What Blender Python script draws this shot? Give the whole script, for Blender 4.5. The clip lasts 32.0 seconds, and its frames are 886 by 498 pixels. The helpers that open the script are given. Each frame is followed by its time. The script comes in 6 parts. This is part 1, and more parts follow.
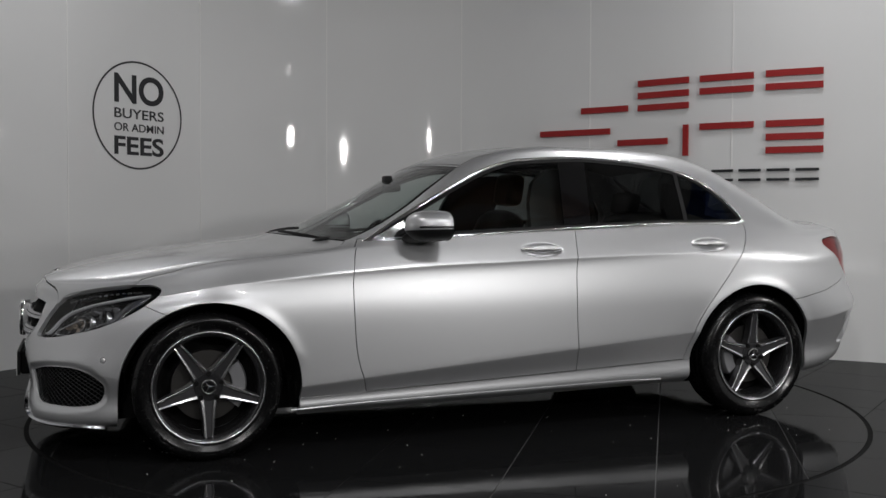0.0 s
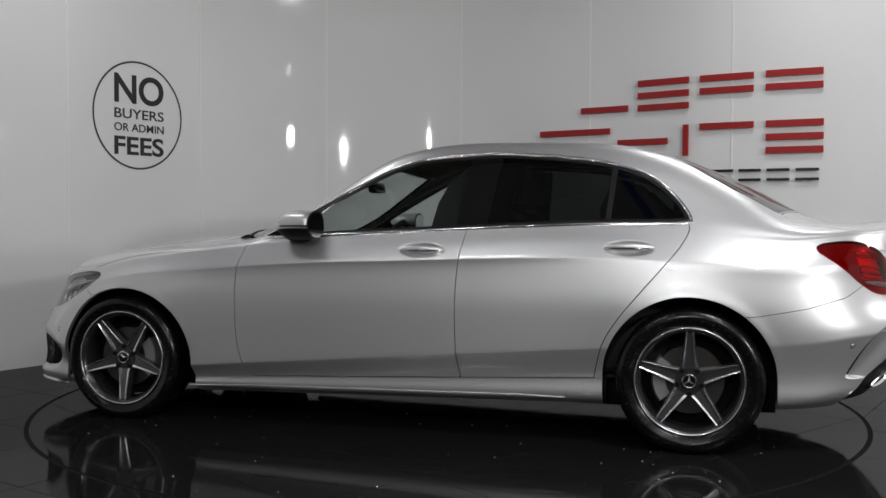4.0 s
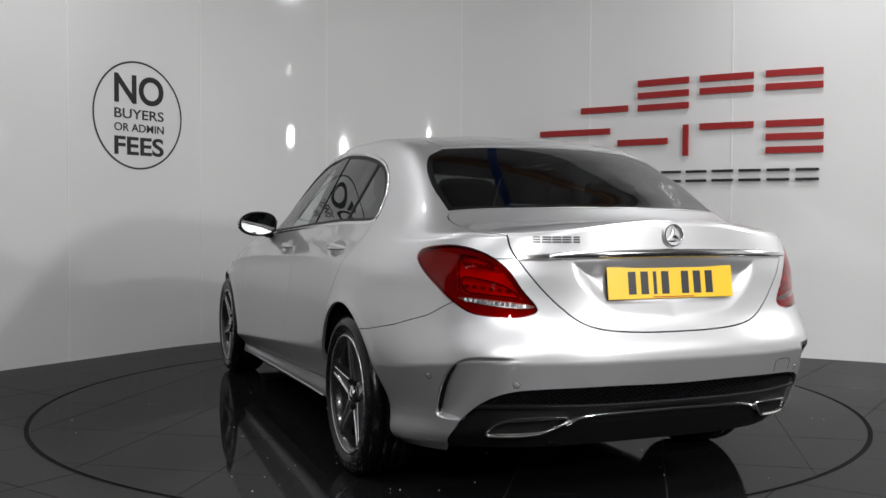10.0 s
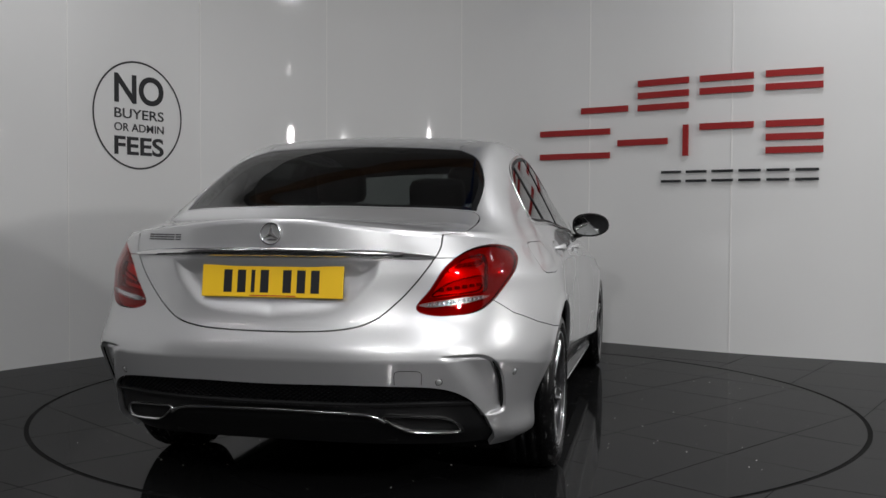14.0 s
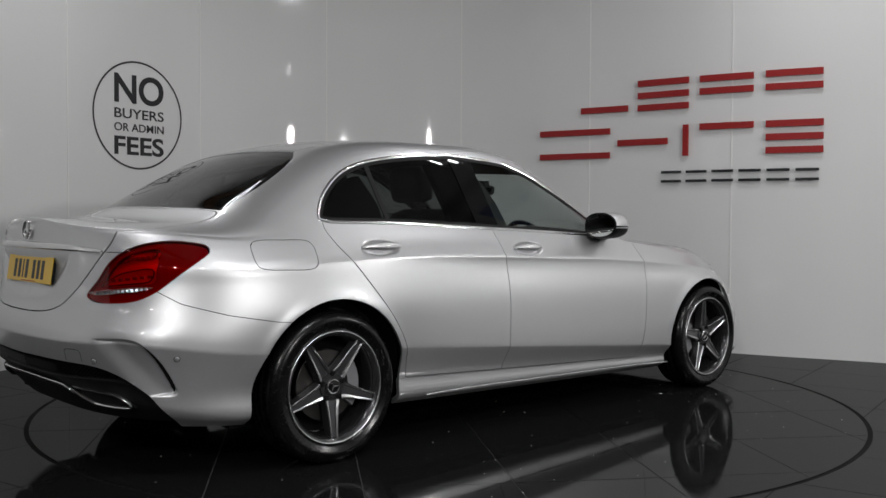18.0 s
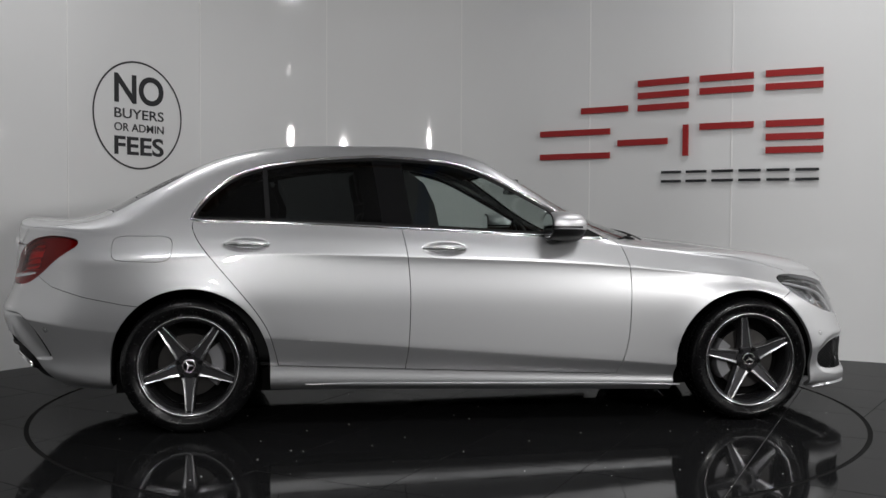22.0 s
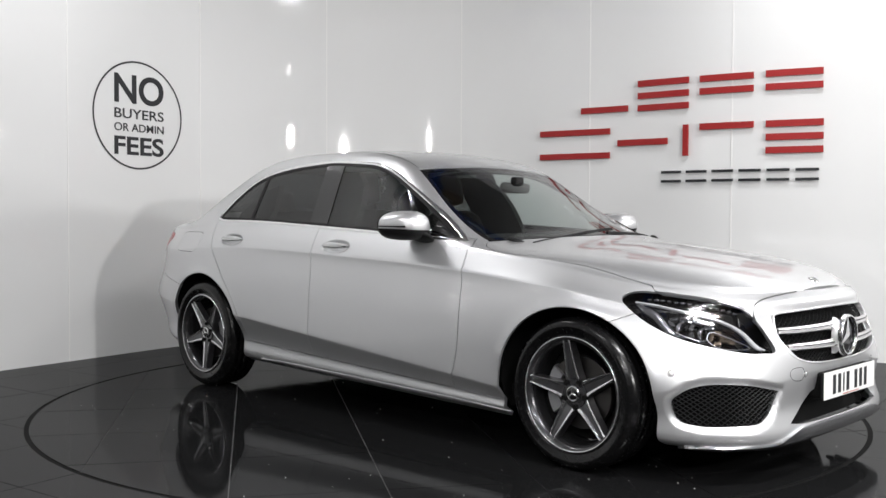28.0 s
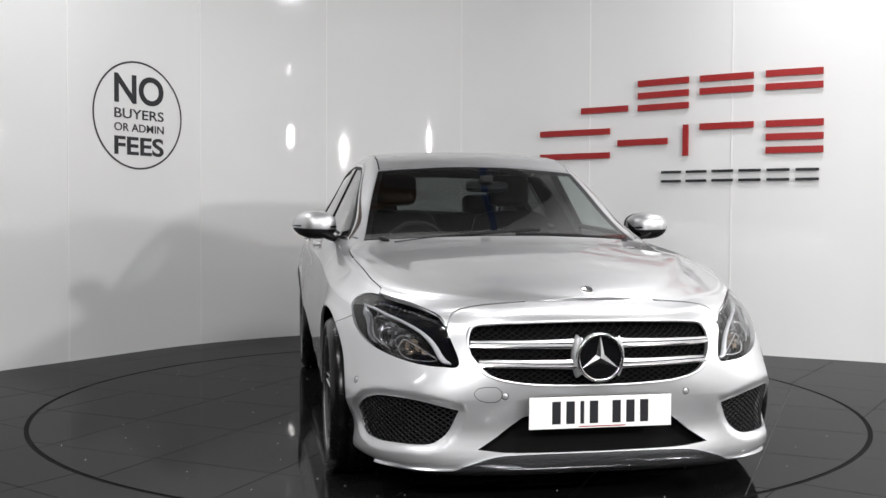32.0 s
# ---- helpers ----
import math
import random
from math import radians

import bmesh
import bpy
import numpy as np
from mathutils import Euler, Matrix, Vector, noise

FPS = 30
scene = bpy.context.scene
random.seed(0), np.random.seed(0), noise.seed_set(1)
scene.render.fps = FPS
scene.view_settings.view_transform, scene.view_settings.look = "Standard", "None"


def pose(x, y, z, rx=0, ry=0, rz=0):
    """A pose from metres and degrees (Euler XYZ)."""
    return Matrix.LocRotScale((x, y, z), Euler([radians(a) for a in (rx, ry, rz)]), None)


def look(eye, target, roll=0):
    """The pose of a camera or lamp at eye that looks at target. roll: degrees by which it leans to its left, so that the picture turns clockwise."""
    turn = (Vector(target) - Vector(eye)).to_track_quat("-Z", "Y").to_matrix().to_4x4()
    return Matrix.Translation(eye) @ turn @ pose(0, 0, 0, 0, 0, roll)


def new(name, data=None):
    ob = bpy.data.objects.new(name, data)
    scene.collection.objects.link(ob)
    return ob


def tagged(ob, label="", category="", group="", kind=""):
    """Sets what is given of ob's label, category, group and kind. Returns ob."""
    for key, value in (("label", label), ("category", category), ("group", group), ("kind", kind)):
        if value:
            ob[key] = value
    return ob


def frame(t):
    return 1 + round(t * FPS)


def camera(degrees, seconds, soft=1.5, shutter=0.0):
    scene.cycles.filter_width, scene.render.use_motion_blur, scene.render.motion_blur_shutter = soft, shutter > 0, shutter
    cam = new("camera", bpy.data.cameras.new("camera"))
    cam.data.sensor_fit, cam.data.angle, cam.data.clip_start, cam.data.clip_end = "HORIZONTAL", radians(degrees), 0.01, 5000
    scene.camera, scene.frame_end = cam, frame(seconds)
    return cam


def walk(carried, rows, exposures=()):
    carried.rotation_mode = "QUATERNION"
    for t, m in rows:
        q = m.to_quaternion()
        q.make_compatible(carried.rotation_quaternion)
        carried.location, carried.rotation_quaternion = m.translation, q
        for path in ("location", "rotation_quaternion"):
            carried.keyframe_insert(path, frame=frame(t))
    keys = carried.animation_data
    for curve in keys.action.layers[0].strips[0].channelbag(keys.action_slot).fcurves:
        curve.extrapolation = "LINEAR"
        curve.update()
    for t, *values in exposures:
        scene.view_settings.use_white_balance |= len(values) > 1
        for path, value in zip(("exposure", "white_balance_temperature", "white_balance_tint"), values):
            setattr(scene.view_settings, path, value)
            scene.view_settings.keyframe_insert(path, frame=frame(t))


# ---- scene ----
# ---- camera: it stands still before the turntable
cam = camera(49.544, 32.0)
HEIGHT, DIST = 1.041, 5.542
EYE = Vector((0.0, -DIST, HEIGHT))
AHEAD = Vector((-math.sin(radians(0.302)), math.cos(radians(0.302)), -math.tan(radians(1.802))))
STAND = look(EYE, EYE + AHEAD * 5.0, 0.235)
LIGHT = [(0, -0.82), (1, -0.82), (2, -0.70), (3, -0.64), (6, 0.18), (7, 0.33), (9, 0.03), (11, -0.42), (13, -0.62), (17, -0.52), (19, -0.82), (21, -0.67), (23, -0.32), (25, 0.15), (28, 0.40), (32, 0.32)]
walk(cam, [(0.0, STAND), (32.0, STAND)], LIGHT)

# ---- world and lamps
world = bpy.data.worlds.new("world")
scene.world = world
world.use_nodes = True
world.node_tree.nodes["Background"].inputs[0].default_value = (0.6, 0.65, 0.7, 1)
world.node_tree.nodes["Background"].inputs[1].default_value = 0.05


def area_lamp(name, eye, target, sx, sy, power, colour=(1, 0.985, 0.975)):
    data = bpy.data.lights.new(name, "AREA")
    data.shape, data.size, data.size_y, data.energy, data.color = "RECTANGLE", sx, sy, power, colour
    ob = new(name, data)
    ob.matrix_world = look(eye, target)
    return ob


# ---- materials
def material(name, colour, rough=0.5, metal=0.0, **more):
    m = bpy.data.materials.new(name)
    m.use_nodes = True
    b = m.node_tree.nodes["Principled BSDF"]
    b.inputs["Base Color"].default_value = (*colour, 1)
    b.inputs["Roughness"].default_value = rough
    b.inputs["Metallic"].default_value = metal
    for key, value in more.items():
        b.inputs[key.replace("_", " ")].default_value = value
    return m


def vary(m, scale, amount, bump=0.0, rough=0.0, detail=5.0, stretch=(1, 1, 1)):
    """Noise at real-world size over colour, roughness and relief."""
    nt = m.node_tree
    b = nt.nodes["Principled BSDF"]
    tc = nt.nodes.new("ShaderNodeTexCoord")
    mp = nt.nodes.new("ShaderNodeMapping")
    mp.inputs["Scale"].default_value = stretch
    nz = nt.nodes.new("ShaderNodeTexNoise")
    nz.inputs["Scale"].default_value, nz.inputs["Detail"].default_value = scale, detail
    nt.links.new(tc.outputs["Object"], mp.inputs["Vector"])
    nt.links.new(mp.outputs["Vector"], nz.inputs["Vector"])
    if amount:
        base = tuple(b.inputs["Base Color"].default_value)
        mix = nt.nodes.new("ShaderNodeMix")
        mix.data_type = "RGBA"
        mix.inputs["A"].default_value = tuple(c * (1 - amount) for c in base[:3]) + (1,)
        mix.inputs["B"].default_value = tuple(min(1, c * (1 + amount)) for c in base[:3]) + (1,)
        nt.links.new(nz.outputs["Fac"], mix.inputs["Factor"])
        nt.links.new(mix.outputs["Result"], b.inputs["Base Color"])
    if rough:
        r0 = b.inputs["Roughness"].default_value
        mr = nt.nodes.new("ShaderNodeMapRange")
        mr.inputs["From Min"].default_value, mr.inputs["From Max"].default_value = 0.3, 0.7
        mr.inputs["To Min"].default_value, mr.inputs["To Max"].default_value = r0 - rough, r0 + rough
        nt.links.new(nz.outputs["Fac"], mr.inputs["Value"])
        nt.links.new(mr.outputs["Result"], b.inputs["Roughness"])
    if bump:
        bp = nt.nodes.new("ShaderNodeBump")
        bp.inputs["Strength"].default_value, bp.inputs["Distance"].default_value = 1.0, bump
        nt.links.new(nz.outputs["Fac"], bp.inputs["Height"])
        nt.links.new(bp.outputs["Normal"], b.inputs["Normal"])
    return m


PAINT = material("silver_paint", (0.60, 0.605, 0.615), 0.40, 0.80, Coat_Weight=1.0, Coat_Roughness=0.015, Coat_IOR=1.55)
CHROME = material("chrome", (0.86, 0.86, 0.86), 0.14, 1.0)
BLACK_GLOSS = material("black_gloss", (0.004, 0.004, 0.0045), 0.05, 0.0)
BLACK = vary(material("black_plastic", (0.006, 0.006, 0.0065), 0.55, 0.0, Specular_IOR_Level=0.22), 400, 0.2, 0.0004)
DARK = material("dark_inside", (0.005, 0.005, 0.005), 0.8, 0.0, Specular_IOR_Level=0.08)
RUBBER = vary(material("tyre_rubber", (0.003, 0.003, 0.0032), 0.24, 0.0, Specular_IOR_Level=0.30), 60, 0.25, 0.00006, 0.05)
RIM_DARK = material("wheel_grey", (0.055, 0.055, 0.058), 0.25, 0.75, Coat_Weight=0.6, Coat_Roughness=0.05)
RIM_GREY = material("spoke_grey", (0.095, 0.095, 0.10), 0.30, 0.8, Coat_Weight=0.6, Coat_Roughness=0.05)
RIM_CUT = material("wheel_machined", (0.74, 0.74, 0.75), 0.26, 1.0)
DISC = material("brake_disc", (0.08, 0.077, 0.074), 0.4, 1.0)
ALLOY = material("caliper_grey", (0.30, 0.30, 0.31), 0.4, 0.7)
WALL = vary(material("white_wall_panel", (0.80, 0.805, 0.805), 0.055), 1.6, 0.02, 0.0012, 0.02, 2)
SEAM = material("panel_joint", (0.86, 0.86, 0.85), 0.45)
TILE = material("black_floor_tile", (0.008, 0.0081, 0.0084), 0.3, 0.0, Specular_IOR_Level=0.0)


def polish(m, least, most, rough, scale, bump):
    """A worn polish over a matt base: gloss that grows with the slant, with smears in it."""
    nt = m.node_tree
    out, base = nt.nodes["Material Output"], nt.nodes["Principled BSDF"]
    lw, power, amount = nt.nodes.new("ShaderNodeLayerWeight"), nt.nodes.new("ShaderNodeMath"), nt.nodes.new("ShaderNodeMapRange")
    lw.inputs["Blend"].default_value = 0.5
    power.operation, power.inputs[1].default_value = "POWER", 5.0
    amount.inputs["To Min"].default_value, amount.inputs["To Max"].default_value = least, most
    gloss, mix = nt.nodes.new("ShaderNodeBsdfGlossy"), nt.nodes.new("ShaderNodeMixShader")
    tc, nz, mr, bp = nt.nodes.new("ShaderNodeTexCoord"), nt.nodes.new("ShaderNodeTexNoise"), nt.nodes.new("ShaderNodeMapRange"), nt.nodes.new("ShaderNodeBump")
    nz.inputs["Scale"].default_value, nz.inputs["Detail"].default_value = scale, 6.0
    mr.inputs["From Min"].default_value, mr.inputs["From Max"].default_value = 0.35, 0.65
    mr.inputs["To Min"].default_value, mr.inputs["To Max"].default_value = rough * 0.6, rough * 1.7
    bp.inputs["Distance"].default_value = bump
    for a, b in ((lw.outputs["Facing"], power.inputs[0]), (power.outputs[0], amount.inputs["Value"]), (amount.outputs["Result"], mix.inputs[0]), (base.outputs[0], mix.inputs[1]),
                 (gloss.outputs[0], mix.inputs[2]), (tc.outputs["Object"], nz.inputs["Vector"]), (nz.outputs["Fac"], mr.inputs["Value"]), (mr.outputs["Result"], gloss.inputs["Roughness"]),
                 (nz.outputs["Fac"], bp.inputs["Height"]), (bp.outputs["Normal"], gloss.inputs["Normal"]), (mix.outputs[0], out.inputs[0])):
        nt.links.new(a, b)
    return m


polish(TILE, 0.045, 0.40, 0.05, 9.0, 0.0001)
GROUT = material("floor_joint", (0.12, 0.12, 0.12), 0.6)
CEIL = vary(material("grey_ceiling", (0.26, 0.26, 0.26), 0.8), 4, 0.1)
ROOM = vary(material("grey_room_wall", (0.06, 0.06, 0.063), 0.6), 3, 0.15)
RED = material("red_sign", (0.33, 0.010, 0.010), 0.55)
INK = material("black_vinyl", (0.012, 0.013, 0.016), 0.4)


def glass_material(name, tint, gloss_rough=0.0, ior=1.5):
    """Thin glass: tinted see-through with a mirror gloss by Fresnel."""
    m = bpy.data.materials.new(name)
    m.use_nodes = True
    nt = m.node_tree
    nt.nodes.clear()
    out = nt.nodes.new("ShaderNodeOutputMaterial")
    mix = nt.nodes.new("ShaderNodeMixShader")
    # gloss grows with the fifth power of the slant
    lw = nt.nodes.new("ShaderNodeLayerWeight")
    lw.inputs["Blend"].default_value = 0.5
    power = nt.nodes.new("ShaderNodeMath")
    power.operation, power.inputs[1].default_value = "POWER", 5.0
    fr = nt.nodes.new("ShaderNodeMapRange")
    fr.inputs["To Min"].default_value = ((ior - 1) / (ior + 1)) ** 2
    nt.links.new(lw.outputs["Facing"], power.inputs[0])
    nt.links.new(power.outputs[0], fr.inputs["Value"])
    tr = nt.nodes.new("ShaderNodeBsdfTransparent")
    tr.inputs["Color"].default_value = (*tint, 1)
    gl = nt.nodes.new("ShaderNodeBsdfGlossy")
    gl.inputs["Roughness"].default_value = gloss_rough
    gl.inputs["Color"].default_value = (1, 1, 1, 1)
    nt.links.new(fr.outputs[0], mix.inputs[0])
    nt.links.new(tr.outputs[0], mix.inputs[1])
    nt.links.new(gl.outputs[0], mix.inputs[2])
    nt.links.new(mix.outputs[0], out.inputs[0])
    return m


GLASS_CLEAR = glass_material("window_glass", (0.68, 0.73, 0.71))
GLASS_DARK = glass_material("privacy_glass", (0.14, 0.15, 0.15))
GLASS_LAMP = glass_material("lamp_cover", (0.93, 0.94, 0.95), 0.06)
RED_LENS = glass_material("red_lens", (0.70, 0.026, 0.025), 0.012, 1.42)
RED_INNER = material("red_reflector", (0.18, 0.008, 0.007), 0.35, 0.0, Coat_Weight=0.5)
LAMP_CHROME = material("lamp_reflector", (0.62, 0.62, 0.64), 0.20, 1.0)
LAMP_GUIDE = material("pale_light_guide", (0.42, 0.42, 0.43), 0.22, 0.0, Coat_Weight=0.5)
LAMP_CELL = material("grey_lamp_cell", (0.22, 0.22, 0.23), 0.16, 0.85)
LAMP_WARM = material("warm_lamp_cell", (0.45, 0.36, 0.28), 0.2, 0.8)
LAMP_GREY = material("lamp_grey", (0.08, 0.08, 0.085), 0.3, 0.5)
CLEAR_STRIP = material("clear_lens_strip", (0.40, 0.38, 0.37), 0.25, 0.6)
SATIN = material("satin_silver", (0.55, 0.55, 0.56), 0.42, 1.0)
RED_BRIGHT = material("bright_red_reflector", (0.90, 0.12, 0.08), 0.3, 0.5)
MIRROR = material("mirror_silver", (0.80, 0.82, 0.82), 0.01, 1.0)
SEAT = vary(material("dark_leather", (0.006, 0.0058, 0.0055), 0.5, 0.0, Specular_IOR_Level=0.25), 90, 0.3, 0.0006)
TRIM = vary(material("cabin_trim", (0.012, 0.012, 0.0125), 0.6, 0.0, Specular_IOR_Level=0.25), 150, 0.3, 0.0005)
HEADLINER = vary(material("headliner_cloth", (0.09, 0.09, 0.088), 0.9), 300, 0.15)
PLATE_Y = material("yellow_plate", (0.80, 0.50, 0.02), 0.35, 0.0, Coat_Weight=0.3)
PLATE_W = material("white_plate", (0.78, 0.78, 0.76), 0.35, 0.0, Coat_Weight=0.3)
def spline(pts):
    """A monotone-ish smooth function through (x, y) knots."""
    k = sorted(pts)
    xs = np.array([a for a, _ in k], float)
    ys = np.array([b for _, b in k], float)
    d = np.diff(ys) / np.diff(xs)
    m = np.empty(len(xs))
    m[0], m[-1] = d[0], d[-1]
    w1 = np.diff(xs)[1:]
    w0 = np.diff(xs)[:-1]
    m[1:-1] = (d[:-1] * w1 + d[1:] * w0) / (w0 + w1)

    def at(x):
        x = np.clip(np.asarray(x, float), xs[0], xs[-1])
        i = np.clip(np.searchsorted(xs, x) - 1, 0, len(xs) - 2)
        h = xs[i + 1] - xs[i]
        t = (x - xs[i]) / h
        return ((2 * t**3 - 3 * t**2 + 1) * ys[i] + (t**3 - 2 * t**2 + t) * h * m[i]
                + (-2 * t**3 + 3 * t**2) * ys[i + 1] + (t**3 - t**2) * h * m[i + 1])
    return at


def smooth(a, b, x):
    t = np.clip((np.asarray(x, float) - a) / (b - a), 0, 1)
    return t * t * (3 - 2 * t)


# ---- body shape: x forward, y to the left, z up, from the middle of the wheelbase on the floor
XF, XR = 1.20, -1.40
# levels of the lower shell: side z, front z, rear z, front x, rear x, side half width, front and rear roundness
LEVELS = [
    (0.175, 0.150, 0.235, 2.130, -2.270, 0.800, 4.0, 3.4),
    (0.215, 0.185, 0.300, 2.165, -2.330, 0.853, 4.2, 3.4),
    (0.285, 0.300, 0.370, 2.150, -2.380, 0.854, 4.2, 3.4),
    (0.378, 0.410, 0.560, 2.172, -2.432, 0.902, 3.5, 3.4),
    (0.520, 0.500, 0.610, 2.178, -2.425, 0.904, 2.95, 3.3),
    (0.660, 0.570, 0.690, 2.172, -2.392, 0.905, 2.6, 3.1),
    (0.775, 0.630, 0.770, 2.160, -2.380, 0.896, 2.5, 3.0),
    (0.838, 0.670, 0.855, 2.135, -2.374, 0.888, 2.5, 3.0),
    (0.900, 0.715, 0.950, 2.130, -2.370, 0.852, 2.5, 3.0),
    (0.960, 0.750, 1.038, 2.095, -2.366, 0.812, 2.5, 3.0),
]
TOP = spline([(-2.37, 0.99), (-2.1, 0.975), (-1.95, 0.96), (-1.42, 0.985), (-1.0, 1.0), (-0.5, 0.985), (0, 0.96), (0.4, 0.94), (0.7, 0.915), (0.95, 0.888), (1.3, 0.845), (1.6, 0.808), (1.8, 0.782), (2.0, 0.762), (2.17, 0.752)])
CENTRE = spline([(2.15, 0.730), (2.04, 0.785), (1.9, 0.826), (1.7, 0.866), (1.3, 0.922), (1.05, 0.952), (0.98, 0.968), (0.8, 1.030), (0.6, 1.120), (0.4, 1.228), (0.25, 1.306), (0.1, 1.372), (-0.05, 1.412), (-0.25, 1.439), (-0.6, 1.446), (-0.9, 1.44), (-1.15, 1.415), (-1.37, 1.362), (-1.6, 1.265), (-1.8, 1.165), (-1.95, 1.082), (-2.04, 1.046), (-2.18, 1.034), (-2.30, 1.037), (-2.39, 1.042)])
SLOPE = spline([(2.2, 0.5), (1.4, 0.6), (0.95, 0.75), (0.7, 1.45), (0.3, 1.75), (-1.1, 1.75), (-1.5, 1.35), (-1.8, 1.0), (-2.05, 0.55), (-2.4, 0.3)])
SWEEP = spline([(2.2, 0.04), (1.4, 0.0), (1.05, 0.20), (0.8, 0.42), (0.3, 0.30), (0.0, 0.1), (-0.4, 0), (-1.0, -0.05), (-1.5, -0.22), (-1.95, -0.25), (-2.1, -0.05), (-2.4, 0)])
CROWN = spline([(2.2, 0.06), (1.7, 0.07), (1.0, 0.08), (0.6, 0.06), (0, 0.085), (-1.2, 0.085), (-1.9, 0.06), (-2.4, 0.05)])
BLEND = spline([(2.2, 0.05), (1.0, 0.06), (0.6, 0.10), (-1.2, 0.10), (-1.9, 0.07), (-2.4, 0.03)])


def outline(level, na=44, ns=112, nb=44):
    zs, zf, zr, xf, xr, ys, nf, nr = level
    a = (np.linspace(0, 1, na) ** 1.0) * np.pi / 2
    fx = XF + (xf - XF) * np.cos(a) ** (2 / nf)
    fy = ys * np.sin(a) ** (2 / nf)
    sx = np.linspace(XF, XR, ns + 2)[1:-1]
    sy = np.full(ns, ys)
    b = np.pi / 2 - (np.linspace(0, 1, nb)) * np.pi / 2
    rx = XR + (xr - XR) * np.cos(b) ** (2 / nr)
    ry = ys * np.sin(b) ** (2 / nr)
    return np.concatenate([fx, sx, rx]), np.concatenate([fy, sy, ry])


def reparam(x, y, n):
    """Evenly spaced points along the polyline."""
    s = np.concatenate([[0], np.cumsum(np.hypot(np.diff(x), np.diff(y)))])
    t = np.linspace(0, s[-1], n)
    return np.interp(t, s, x), np.interp(t, s, y), t


def top_height(x, y, ys, zs):
    """Height of bonnet, glass, roof and boot at (x, y), shoulder at (ys, zs)."""
    top = CENTRE(x + SWEEP(x) * y * y) - CROWN(x) * y * y
    side = zs + (ys - y) * SLOPE(x)
    k = BLEND(x)
    h = np.maximum(k - np.abs(top - side), 0) / k
    return np.minimum(top, side) - h * h * k * 0.25


NPER, NTOP = 170, 46
KEEN = [k / 9 + d for k in (3, 7) for d in (-0.004, 0.004)]
ROWS = np.array(sorted([t for t in np.linspace(0, 1, 43) if min(abs(t - 3 / 9), abs(t - 7 / 9)) > 0.012] + KEEN))
NLEV = len(ROWS)


def body_shell():
    """Half the body: grids of the lower shell (perimeter x level) and of the upper shell (perimeter x across)."""
    ref = outline(LEVELS[5])
    rings = []
    for lv in LEVELS:
        x, y = outline(lv, 120, 200, 120)
        X, Y, _ = reparam(x, y, NPER)
        u = np.linspace(0, 1, NPER)
        top = TOP(X)
        wf, wr = smooth(1.30, 2.10, X), smooth(-1.75, -2.36, X)
        Z = lv[0] + 0 * X
        share = (lv[0] - LEVELS[0][0]) / (LEVELS[-1][0] - LEVELS[0][0])
        Z = Z + smooth(0.55, 1.0, share) * (top - 0.96)          # the upper levels follow the belt line
        Z = Z - {0: 0.018, 1: 0.02, 2: 0.045, 3: 0.080, 4: 0.03}.get(LEVELS.index(lv), 0.0) * np.clip(X, -1.5, 1.2)   # sill and crease fall towards the front
        Z = Z * (1 - wf) + lv[1] * wf
        drop = 0.052 if lv is LEVELS[-1] else 0.02 if lv is LEVELS[-2] else 0.0
        Z = Z * (1 - wr) + (lv[2] - drop * smooth(0.05, 0.62, Y)) * wr
        # flares over the wheels and a slight waist
        fl = 0.018 * np.exp(-((X - 1.42) / 0.36) ** 2) + 0.022 * np.exp(-((X + 1.42) / 0.36) ** 2)
        fl = fl * np.exp(-((lv[0] - 0.62) / 0.20) ** 2)
        Y = Y + fl * smooth(0.3, 0.7, Y) - 0.012 * smooth(0.3, 0.7, Y) * np.exp(-(X / 0.9) ** 2) * smooth(0.2, 0.7, share)
        Y = Y - 0.030 * smooth(0.9, 1.9, X) * smooth(0.5, 1, share) * smooth(0.3, .7, Y)
        rings.append(np.stack([X, Y, Z], 1))
    rings = np.array(rings)                                       # level, perimeter, xyz
    knots = np.linspace(0, 1, len(LEVELS))
    t = ROWS
    low = np.empty((NPER, NLEV, 3))
    for i in range(NPER):
        x = rings[5, i, 0]
        keen3, keen7 = float(1 - smooth(1.45, 1.9, x)), float(smooth(-1.7, -0.9, x) * (1 - smooth(1.5, 2.0, x)))
        for c in range(3):
            k = rings[:, i, c]
            whole = spline(list(zip(knots, k)))(t)
            a = [spline(list(zip(knots[p:q + 1], k[p:q + 1])))(t) for p, q in ((0, 3), (3, 7), (7, len(knots) - 1))]
            at3, at7 = t < knots[3], t > knots[7]
            m3 = np.where(at3, a[0], a[1])
            w = np.where(t < (knots[3] + knots[7]) / 2, keen3, keen7)
            low[i, :, c] = whole * (1 - w) + np.where(at7, a[2], m3) * w
    up = np.empty((NPER, NTOP, 3))
    for i in range(NPER):
        x, ys, zs = low[i, -1]
        yy = ys * (1 - np.linspace(0, 1, 400) ** 1.3)
        zz = top_height(x, yy, ys, zs)
        zz[0] = zs
        a, b, _ = reparam(yy, zz, NTOP)
        up[i, :, 0], up[i, :, 1], up[i, :, 2] = x, a, b
    d = low[:, NLEV // 2, :2]
    s = np.concatenate([[0], np.cumsum(np.hypot(*np.diff(d, axis=0).T))])
    return low, up, s
